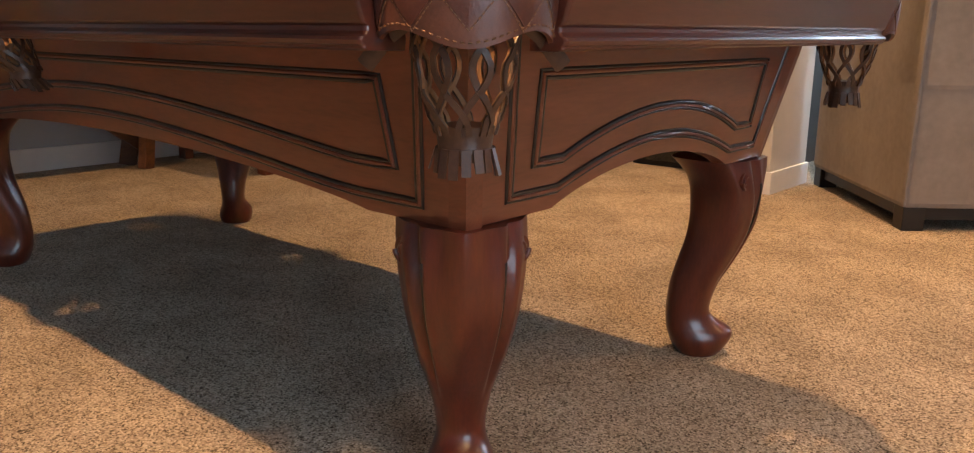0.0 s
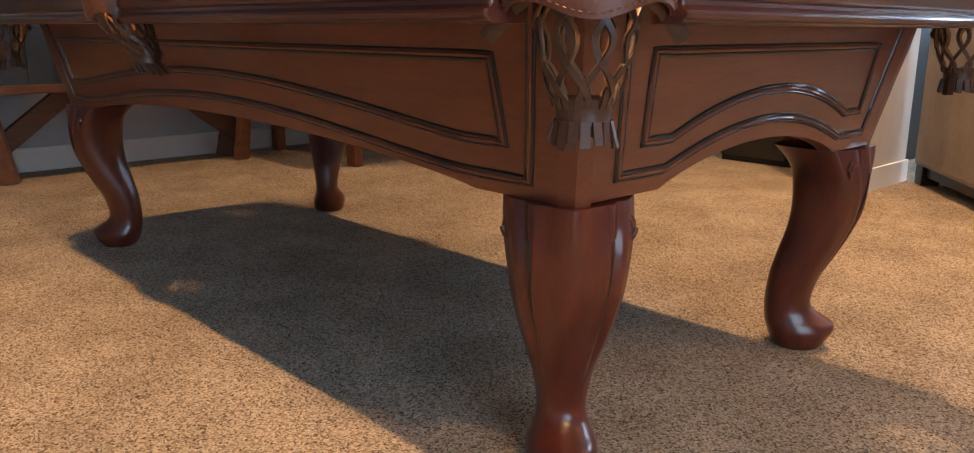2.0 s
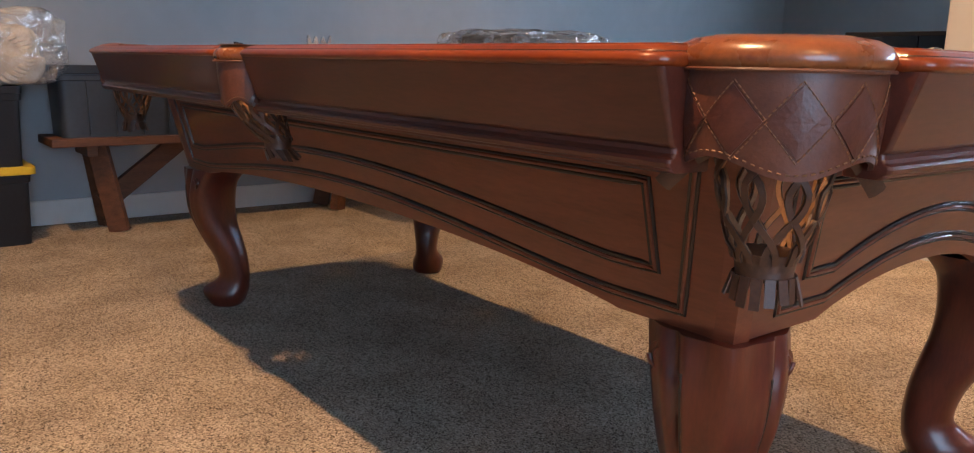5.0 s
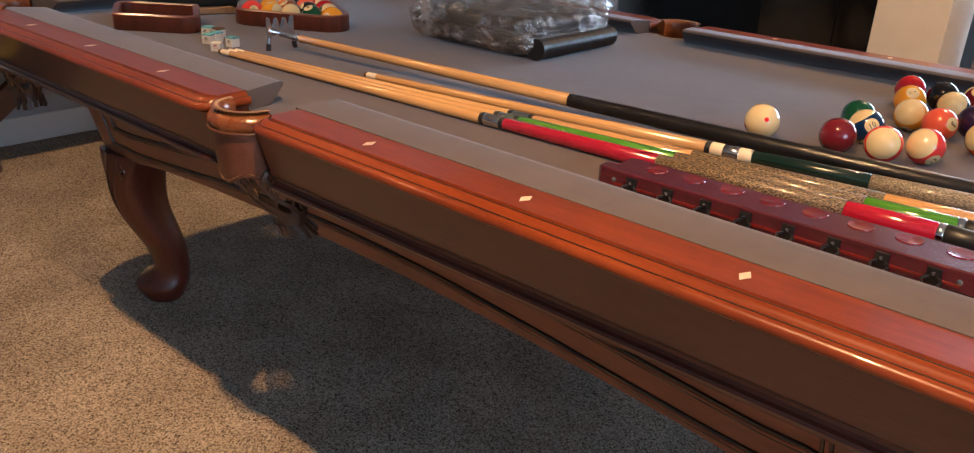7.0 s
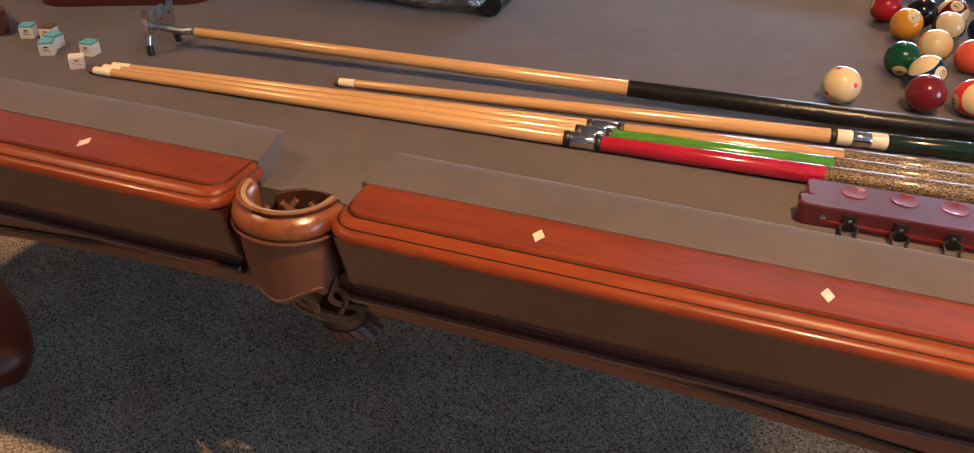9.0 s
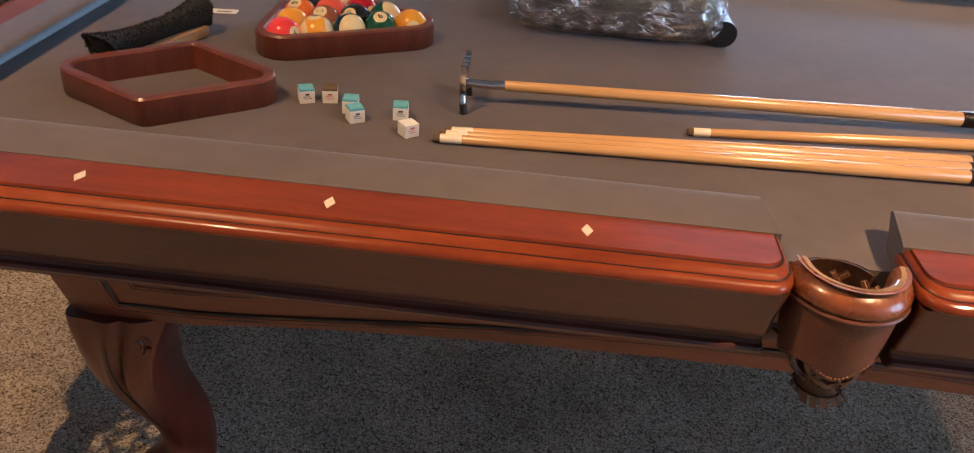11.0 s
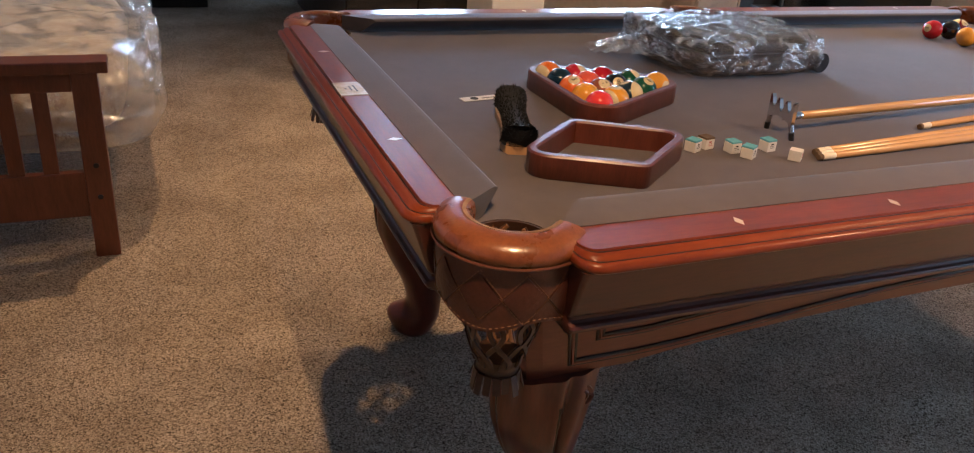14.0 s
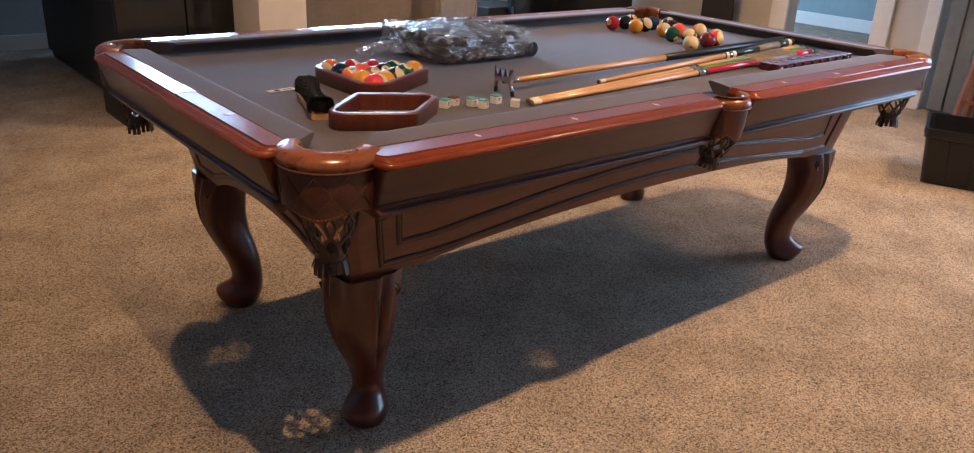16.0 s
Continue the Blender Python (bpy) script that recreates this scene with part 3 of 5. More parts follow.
for turn_z in (0, 180):
    skirt(XS, YS, 0.83, (0.445, 0.050, 0.80), (0.477, 0.061, 1.5), (0.528, 0.063, 1.25), 0.945, 0.904, 0.638, pose(0, 0, 0, 0, 0, turn_z))
for turn_z in (90, -90):
    skirt(YS, XS, 0.287, (0.448, 0.053, 0.90), (0.484, 0.056, 1.05), (0.530, 0.060, 1.0), 0.392, 0.347, 0.645, pose(0, 0, 0, 0, 0, turn_z))
for sx in (1, -1):
    for sy in (1, -1):
        bm = bmesh.new()
        rows = []
        for z in (ZB - 0.004, ZT):
            g = grow(z)
            rows.append([(sx * (XS - CHAM + g), sy * (YS + g), z), (sx * (XS - 0.004 + g), sy * (YS - 0.004 + g), z), (sx * (XS + g), sy * (YS - CHAM + g), z), (sx * (XS - 0.03 + g), sy * (YS - CHAM + g), z), (sx * (XS - CHAM + g), sy * (YS - 0.03 + g), z)])
        loft(bm, rows)
        part("corner_post", bm, "wood", TABLE, "reddish rounded corner post", smooth=50)

# cabriole legs: (z, inner reach, outer reach, half width, squareness, how far the ears lie forward, depth of carving, depth of the hollows)
LEG = [(0.0, -0.045, 0.045, 0.048, 2.4, 0, 0, 0), (0.012, -0.054, 0.056, 0.054, 2.4, 0, 0, 0), (0.035, -0.064, 0.074, 0.057, 2.3, 0, 0, 0), (0.052, -0.070, 0.076, 0.053, 2.2, 0, 0, 0), (0.066, -0.072, 0.056, 0.046, 2.2, 0, 0, 0), (0.085, -0.074, 0.030, 0.040, 2.2, 0, 0, 0),
       (0.11, -0.074, 0.022, 0.040, 2.2, 0, 0, 0), (0.16, -0.069, 0.036, 0.048, 2.1, 0.05, 0.0, 0), (0.21, -0.056, 0.062, 0.061, 2.0, 0.12, 0.0045, 0), (0.26, -0.041, 0.088, 0.074, 1.8, 0.12, 0.0085, 0), (0.31, -0.034, 0.109, 0.084, 1.7, 0.08, 0.011, 0), (0.36, -0.036, 0.120, 0.091, 1.55, 0.0, 0.011, 0.001), (0.395, -0.042, 0.125, 0.095, 1.45, -0.12, 0.010, 0.004),
       (0.420, -0.058, 0.128, 0.096, 1.4, -0.15, 0.008, 0.005), (0.4445, -0.082, 0.128, 0.096, 1.4, -0.15, 0.006, 0.004)]


def catmull(rows, per):
    out = []
    for i in range(len(rows) - 1):
        p0, p1, p2, p3 = rows[max(i - 1, 0)], rows[i], rows[i + 1], rows[min(i + 2, len(rows) - 1)]
        for k in range(per):
            t = k / per
            out.append(tuple(0.5 * ((2 * b) + (c - a) * t + (2 * a - 5 * b + 4 * c - d) * t * t + (3 * b - a - 3 * c + d) * t ** 3) for a, b, c, d in zip(p0, p1, p2, p3)))
    out.append(rows[-1])
    return out


def leg_point(row, t, lift=0.0):
    """Outline of a leg: a front panel with hollows, set off by carved grooves from the side scrolls."""
    z, a, b, w, q, k, carve, hollow = row
    c, sn = math.cos(t), math.sin(t)
    x = math.copysign(abs(c) ** (2 / q), c)
    y = math.copysign(abs(sn) ** (2 / q), sn)
    x = x + k * abs(y) * (1 - max(0.0, x))
    if c > -0.2:
        u = abs(y)
        lift -= carve * math.exp(-((u - 0.70) / 0.055) ** 2) - carve * 0.35 * math.exp(-((u - 0.58) / 0.07) ** 2) - carve * 0.3 * math.exp(-((u - 0.84) / 0.06) ** 2)
        lift -= hollow * math.exp(-((u - 0.32) / 0.15) ** 2)
    d = Vector((c * w, sn * (b - a) / 2, 0)).normalized()
    return Vector(((a + b) / 2 + (b - a) / 2 * min(x, 1.0), w * y, z)) + d * lift


def leg(m):
    bm = bmesh.new()
    rows = catmull(LEG, 4)
    loft(bm, [[leg_point(r, 2 * math.pi * k / 128) for k in range(128)] for r in rows])
    ob = part("leg", bm, "wood_leg", TABLE, "glossy carved cabriole leg", smooth=75)
    ob.matrix_local = m
    for s in (1, -1):
        # A dark tube deepens the shade in each carved groove.
        bm = bmesh.new()
        pts = [leg_point(r, s * radians(43), -0.0005) for r in rows if 0.19 < r[0] < 0.40]
        n = len(pts)
        tube(bm, pts, [0.0024 * min(1, 0.2 + i / (n * 0.4)) for i in range(n)], 6)
        part("carved_groove", bm, "groove", ob, smooth=60)
        axis = Vector((0.72, s * 0.69, -0.05)).normalized()
        row = min(rows, key=lambda r: abs(r[0] - 0.405))
        c = leg_point(row, s * radians(66)) - axis * 0.007
        side = Vector((0, 0, 1)).cross(axis).normalized() * s
        up = axis.cross(side).normalized() * s
        turn = Matrix((side, up, axis)).transposed().to_4x4()
        turn.translation = c
        bm = bmesh.new()
        lathe(bm, [(0.0215, -0.016), (0.0235, -0.006), (0.0215, 0.0), (0.011, 0.0005), (0.004, 0.002)], 24, turn)
        part("scroll", bm, "wood_leg", ob, "carved scroll", smooth=50)
        bm = bmesh.new()
        spiral = []
        for k in range(40):
            t = k / 39 * 2 * math.pi * 1.6 + math.pi
            r = 0.0190 * (1 - k / 46)
            spiral.append(turn @ Vector((-r * math.cos(t), r * math.sin(t), 0.002)))
        tube(bm, spiral, [0.0042 - 0.0015 * k / 39 for k in range(40)], 8, up=axis)
        part("scroll_ridge", bm, "wood_leg", ob, smooth=60)
        bm = bmesh.new()
        line = [turn @ Vector((-r * math.cos(t), r * math.sin(t), 0.0018)) for t, r in [(k / 39 * 2 * math.pi * 1.3 + math.pi, 0.0140 * (1 - k / 52)) for k in range(40)]]
        tube(bm, line, 0.0013, 5, up=axis)
        part("carved_groove", bm, "groove", ob)
    return ob


FX, FY = 0.944, 0.392
for sx in (1, -1):
    for sy in (1, -1):
        leg(pose(sx * FX, sy * FY, 0, 0, 0, math.degrees(math.atan2(sy, sx))))


# pockets: local +x points out of the table through the pocket's mouth
def pocket(m, spread, rin, rout, corner):
    """spread: half angle of the leather arch."""
    hub = new("pocket")
    hub.parent = TABLE
    hub.matrix_local = m
    hub["label"] = "brown leather pocket with woven net"
    n = 26
    angs = [-spread + 2 * spread * i / n for i in range(n + 1)]

    def arch_point(r, z, k):
        a = angs[k]
        return (r * math.cos(a), r * math.sin(a), z)

    # the rounded leather cap
    bm = bmesh.new()
    sink = 0.0 if corner else 0.008
    prof = [(rin, 0.770), (rin - 0.001, 0.806), (rin + 0.0015, 0.8165), (rin + 0.006, 0.8195), (rin + 0.016, 0.8205), (rout - 0.018, 0.8175), (rout - 0.006, 0.8115), (rout - 0.0005, 0.803), (rout, 0.797), (rout - 0.002, 0.7915), (rout - 0.010, 0.785)]
    rows = [[arch_point(r, z - sink, k) for r, z in prof] for k in range(n + 1)]
    loft(bm, rows)
    cap = part("leather_cap", bm, "leather", hub, "worn brown leather pocket cap", smooth=60)
    bm = bmesh.new()
    tube(bm, [arch_point(rout - 0.0008, 0.7885 - sink, k) for k in range(n + 1)], 0.0022, 6)
    part("piping", bm, "leather_dark", cap)
    bm = bmesh.new()
    for k in range(3 * n):
        a = -spread + 2 * spread * (k + 0.5) / (3 * n)
        p, q = Vector(((rin + 0.006) * math.cos(a), (rin + 0.006) * math.sin(a), 0.8197 - sink)), Vector(((rin + 0.011) * math.cos(a), (rin + 0.011) * math.sin(a), 0.8204 - sink))
        tube(bm, [p, q], 0.0011, 4)
    part("stitching", bm, "stitch", cap)
    # shield with a scalloped lower edge and appliqued diamonds
    top, depth = 0.788 - sink, 0.100 if corner else 0.090
    drop = 0.06 if corner else 0.12
    sr = rout - 0.006

    def low(a):
        f = a / spread
        return top - depth * (0.91 + 0.09 * math.cos(f * math.pi * 2.0)) + (0.012 if abs(f) > 0.95 else 0)

    bm = bmesh.new()
    rows = []
    ns = 40
    for k in range(ns + 1):
        a = -spread + 2 * spread * k / ns
        zl = low(a)
        row = []
        for r_off in (0.0, -0.005):
            seq = range(6) if r_off == 0 else range(5, -1, -1)
            for j in seq:
                z = top + (zl - top) * j / 5
                r = sr + r_off - drop * (top - z) * ((top - z) / depth)
                row.append((r * math.cos(a), r * math.sin(a), z))
        rows.append(row)
    loft(bm, rows)
    shield = part("shield", bm, "leather_dark", hub, "brown leather shield with sewn diamonds", smooth=50)
    nd = 5 if corner else 0

    def sp(a, z, lift):
        r = sr + lift - drop * (top - z) * ((top - z) / depth)
        return Vector((r * math.cos(a), r * math.sin(a), z))

    for k in range(nd):
        a0 = (-spread + 2 * spread * (k + 0.5) / nd) * 0.92
        da = spread * 0.86 / nd
        zc, hz = top - depth * 0.46, depth * 0.33

        bm = bmesh.new()
        outline = []
        for (a1, z1), (a2, z2) in (((a0 - da, zc), (a0, zc + hz)), ((a0, zc + hz), (a0 + da, zc)), ((a0 + da, zc), (a0, zc - hz)), ((a0, zc - hz), (a0 - da, zc))):
            outline += [(a1 + (a2 - a1) * t / 4, z1 + (z2 - z1) * t / 4) for t in range(4)]
        inner = [(a0 + (a - a0) * 0.5, zc + (z - zc) * 0.5) for a, z in outline]
        v0 = [bm.verts.new(sp(a, z, -0.001)) for a, z in outline]
        v1 = [bm.verts.new(sp(a, z, 0.0016)) for a, z in outline]
        v2 = [bm.verts.new(sp(a, z, 0.0020)) for a, z in inner]
        vc = bm.verts.new(sp(a0, zc, 0.0021))
        N = len(outline)
        for i in range(N):
            j = (i + 1) % N
            bm.faces.new((v0[i], v0[j], v1[j], v1[i]))
            bm.faces.new((v1[i], v1[j], v2[j], v2[i]))
            bm.faces.new((v2[i], v2[j], vc))
        part("diamond_patch", bm, "leather_patch", shield, "darker leather diamond")
        bm = bmesh.new()
        ring = [(a0 + (a - a0) * 1.13, zc + (z - zc) * 1.13) for a, z in outline]
        fine = []
        for (a1, z1), (a2, z2) in zip(ring, ring[1:] + ring[:1]):
            fine += [(a1, z1), ((a1 + a2) / 2, (z1 + z2) / 2)]
        for i in range(len(fine)):
            (a1, z1), (a2, z2) = fine[i], fine[(i + 1) % len(fine)]
            tube(bm, [sp(a1, z1, 0.0004), sp(a1 + (a2 - a1) * 0.6, z1 + (z2 - z1) * 0.6, 0.0004)], 0.0008, 4)
        part("stitching", bm, "seam", shield)
    bm = bmesh.new()
    for k in range(ns * 2):
        a = -spread * 0.98 + 2 * spread * 0.98 * k / (ns * 2)
        if k % 2 == 0:
            z = low(a) + 0.006
            z2 = low(a + spread / ns) + 0.006
            tube(bm, [sp(a, z, 0.0012), sp(a + spread * 0.9 / ns, z2, 0.0012)], 0.0010, 4)
    part("stitching", bm, "seam", shield)
    # woven net: two families of flat leather strips that swing past one another
    nx = 0.010 if corner else 0.004
    nr0 = 0.055 if corner else 0.048
    z0, z1 = (0.774, 0.596) if corner else (0.774, 0.622)
    lean = Vector((0.0, 0.0)) if corner else Vector((-0.050, 0.030))
    mouth = rin + 0.004 if corner else rin + 0.003
    for layer in (0, 1):
      net = bmesh.new()
      strips = 8
      for fam in (0, 1):
          for k in range(strips):
              pts = []
              for j in range(22):
                  f = j / 21
                  z = z0 + (z1 - z0) * f
                  r = (mouth + (nr0 - mouth) * min(1, f / 0.4)) * (1.0 + 0.05 * math.sin(f * math.pi)) * (1 - 0.42 * max(0, f - 0.45) ** 1.5 / 0.55 ** 1.5)
                  swing = math.sin(f * math.pi * 2.5) * (math.pi / strips) * 0.95
                  a = 2 * math.pi * (k + 0.5 * fam) / strips + (swing if fam else -swing) + 0.12 * f
                  rr = r - 0.0031 * layer + (0.0015 if (j // 4 + fam) % 2 else -0.0015)
                  pts.append((nx + lean.x * f ** 1.8 + rr * math.cos(a), lean.y * f ** 1.8 + rr * math.sin(a), z))
              rings = []
              for i, p in enumerate(pts):
                  p = Vector(p)
                  t = (Vector(pts[min(i + 1, 21)]) - Vector(pts[max(i - 1, 0)])).normalized()
                  fi = (i / 21) ** 1.8
                  rad_v = Vector((p.x - nx - lean.x * fi, p.y - lean.y * fi, 0)).normalized()
                  side = t.cross(rad_v).normalized()
                  w = 0.0034 - 0.0010 * layer
                  rings.append([p + side * w - rad_v * 0.0013, p + side * w + rad_v * 0.0013, p - side * w + rad_v * 0.0013, p - side * w - rad_v * 0.0013])
              loft(net, rings)
      part("net" if layer == 0 else "net_lining", net, "net" if layer == 0 else "lining", hub, "woven brown leather pocket net" if layer == 0 else "pale inner side of the net", smooth=40)
    bm = bmesh.new()
    lathe(bm, [(nr0 * 0.61, z1 + 0.010), (nr0 * 0.57, z1), (nr0 * 0.54, z1 - 0.012), (nr0 * 0.56, z1 - 0.018)][::-1], 20, Matrix.Translation((nx + lean.x, lean.y, 0)))
    part("collar", bm, "net", hub, smooth=50)
    tz = z1 - 0.014
    for k in range(16):
        bm = bmesh.new()
        a = 2 * math.pi * k / 16
        r0, r1 = nr0 * 0.56, nr0 * (0.65 + 0.06 * math.sin(k * 2.7))
        dz = (0.028 if corner else 0.020) + 0.004 * math.sin(k * 5.1)
        w = nr0 * 0.095
        rings = []
        for f in (0, 0.5, 1):
            r = r0 + (r1 - r0) * f
            z = tz - dz * f
            c, s = math.cos(a), math.sin(a)
            ox, oy = nx + lean.x * (1 + 0.2 * f), lean.y * (1 + 0.3 * f)
            rings.append([(ox + r * c - s * w, oy + r * s + c * w, z), (ox + (r + 0.002) * c - s * w, oy + (r + 0.002) * s + c * w, z), (ox + (r + 0.002) * c + s * w, oy + (r + 0.002) * s - c * w, z), (ox + r * c + s * w, oy + r * s - c * w, z)])
        loft(bm, rings)
        part("fringe", bm, "net", hub)
    # leather sleeve that lines the cut in the bed
    bm = bmesh.new()
    rs = 0.0575 if corner else 0.0485
    cx0 = 0.0 if corner else -0.010
    sweep = [radians(84 + (360 - 168) * k / 24) for k in range(25)] if corner else [radians(118 + (360 - 236) * k / 16) for k in range(17)]
    loft(bm, [[(cx0 + r * math.cos(a), r * math.sin(a), z) for r, z in ((rs, 0.744), (rs, 0.7785), (rs - 0.003, 0.7785), (rs - 0.003, 0.744))] for a in sweep])
    part("sleeve", bm, "net", hub, "dark leather pocket lining", smooth=50)
    # straps to the cabinet and a plug of light leather inside
    for s in (1, -1):
        bm = bmesh.new()
        if corner:
            ring_pts = [(nx + 0.02, s * 0.062, 0.715), (nx + 0.005, s * 0.082, 0.700), (nx - 0.015, s * 0.108, 0.668)]
        else:
            ring_pts = [(nx, s * 0.055, 0.715), (nx - 0.01, s * 0.065, 0.70), (nx - 0.02, s * 0.07, 0.69)]
        tube(bm, ring_pts, 0.010, 6, 0.3, up=(1, 0, 0))
        part("strap", bm, "net", hub, "dark leather strap end", smooth=50)
    return hub


for sx in (1, -1):
    for sy in (1, -1):
        pocket(pose(sx * 1.134, sy * 0.590, 0, 0, 0, math.degrees(math.atan2(sy, sx))), radians(94), 0.056, 0.106, True)
for sy in (1, -1):
    pocket(pose(0, sy * 0.682, 0, 0, 0, 90 * sy), radians(92), 0.042, 0.066, False)

# ---- things on the table ----
BALL_R = 0.0286
CREAM = (0.78, 0.64, 0.36)
HUES = {"yellow": (0.80, 0.36, 0.02), "blue": (0.006, 0.03, 0.10), "red": (0.50, 0.012, 0.02), "purple": (0.025, 0.012, 0.05), "orange": (0.78, 0.17, 0.012), "green": (0.006, 0.075, 0.035),
        "maroon": (0.17, 0.010, 0.018), "black": (0.006, 0.006, 0.007), "coral": (0.80, 0.12, 0.06), "pink": (0.80, 0.05, 0.045), "brown": (0.30, 0.085, 0.03), "navy": (0.004, 0.022, 0.045), "cream": CREAM}
for key, c in HUES.items():
    M["ball_" + key] = mat("resin_" + key, tuple(v * 0.92 for v in c), c, 6, 0.07, coat=0.6, rough_var=0.02)
M["ball_ink"] = mat("number_ink", (0.01, 0.01, 0.01), (0.02, 0.02, 0.02), 20, 0.2)
M["red_dot"] = mat("red_spot", (0.55, 0.01, 0.01), (0.6, 0.02, 0.02), 20, 0.1)


def cap_on_sphere(r, half, n=16):
    bm = bmesh.new()
    c = bm.verts.new((0, 0, r))
    prev = None
    for j in (0.5, 1.0):
        a = half * j
        row = [bm.verts.new((r * math.sin(a) * math.cos(2 * math.pi * k / n), r * math.sin(a) * math.sin(2 * math.pi * k / n), r * math.cos(a))) for k in range(n)]
        for k in range(n):
            if prev is None:
                bm.faces.new((c, row[k], row[(k + 1) % n]))
            else:
                bm.faces.new((prev[k], row[k], row[(k + 1) % n], prev[(k + 1) % n]))
        prev = row
    return bm


def glyphs(text, size, material, name="number"):
    """A mesh of the built-in font, flat in x and y, centred."""
    cu = bpy.data.curves.new("glyphs", "FONT")
    cu.body, cu.size, cu.align_x, cu.align_y, cu.resolution_u = text, size, "CENTER", "CENTER", 3
    tmp = bpy.data.objects.new("glyphs", cu)
    me = bpy.data.meshes.new_from_object(tmp)
    bpy.data.objects.remove(tmp)
    me.name = name
    me.materials.clear()
    me.materials.append(M[material])
    return me


def ball(x, y, z, hue, stripe, number, toward, twist=0, group="", pole=None):
    """A pool ball; the number faces the given direction."""
    bm = bmesh.new()
    bmesh.ops.create_uvsphere(bm, u_segments=28, v_segments=28, radius=BALL_R)
    bmesh.ops.rotate(bm, verts=bm.verts, matrix=Matrix.Rotation(radians(90), 3, "X"))
    for f in bm.faces:
        f.material_index = 1 if stripe and abs(f.calc_center_median().y) > BALL_R * 0.52 else 0
    kind = "striped" if stripe else "solid"
    cue = hue == "cream" and not stripe
    ob = part("cue_ball" if cue else "pool_ball", bm, ["ball_" + hue, "ball_cream"], smooth=180)
    rot = Vector(toward).to_track_quat("Z", "Y").to_matrix().to_4x4() @ pose(0, 0, 0, 0, 0, twist)
    if pole is not None:
        py = Vector(pole).normalized()
        px = py.cross(Vector(toward)).normalized()
        rot = Matrix((px, py, px.cross(py))).transposed().to_4x4()
    ob.matrix_world = Matrix.Translation((x, y, z)) @ rot
    if cue:
        tagged(ob, "cream cue ball with red spots on grey cloth", "ball", group)
        for d in ((0, 0, 1), (1, 0, 0.1), (-1, 0, 0), (0, 1, 0.2), (0, -1, 0)):
            dot = part("spot", cap_on_sphere(BALL_R + 0.0002, 0.13), "red_dot", ob)
            dot.matrix_local = Vector(d).to_track_quat("Z", "Y").to_matrix().to_4x4()
        return ob
    tagged(ob, f"glossy {kind} {hue} pool ball" + (" in the triangle rack" if group.startswith("racked") else " lying on grey cloth"), "ball", group)
    part("number_disc", cap_on_sphere(BALL_R + 0.00015, 0.42), "ball_cream", ob, "cream number disc", smooth=180)
    me = glyphs(number, 0.016 if len(number) < 2 else 0.013, "ball_ink")
    for v in me.vertices:
        p = Vector((v.co.x, v.co.y, BALL_R)).normalized() * (BALL_R + 0.0004)
        v.co = p
    g = new("number", me)
    g.parent = ob
    return ob


TRI = [Vector((-0.776, 0.058, 0)), Vector((-0.770, -0.158, 0)), Vector((-0.578, -0.052, 0))]
RACKED = [[("orange", 1, "13"), ("navy", 0, "2"), ("orange", 0, "5"), ("yellow", 0, "1"), ("pink", 0, "3")],
          [("red", 1, "11"), ("coral", 0, "3"), ("brown", 0, "7"), ("yellow", 1, "9")],
          [("red", 0, "3"), ("black", 0, "8"), ("navy", 1, "10")],
          [("green", 1, "14"), ("green", 0, "6")],
          [("yellow", 0, "1")]]
FACING = {(0, 2): (-0.2, -0.5, 0.9), (1, 2): (-0.1, -0.55, 0.85), (4, 0): (0.3, -0.9, 0.2), (0, 4): (0.9, -0.4, 0.3), (2, 1): (-0.2, -0.75, 0.6), (3, 1): (0.1, -0.5, 0.9), (2, 2): (0.1, -0.2, 1)}
POLES = {(1, 0): (0.8, -0.2, 0.55), (2, 2): (0.6, -0.7, 0.4), (3, 0): (0.7, -0.1, 0.6)}
CEN = (TRI[0] + TRI[1] + TRI[2]) / 3
for i, col in enumerate(RACKED):
    for j, (hue, st, num) in enumerate(col):
        p = TRI[0] + (TRI[2] - TRI[0]) * (i / 4) + (TRI[1] - TRI[0]) * (j / 4)
        to = FACING.get((i, j), (0.6 * math.sin(7 * i + 3 * j), 0.5 * math.cos(5 * i + j), 0.1 - 0.5 * ((i + j) % 2)))
        pole = (POLES.get((i, j), (0.9, 0.35, 0.1)) if st else None)
        ball(p.x, p.y, BED + BALL_R, hue, st, num, to, 25 * i - 40 * j, "racked pool balls", pole)


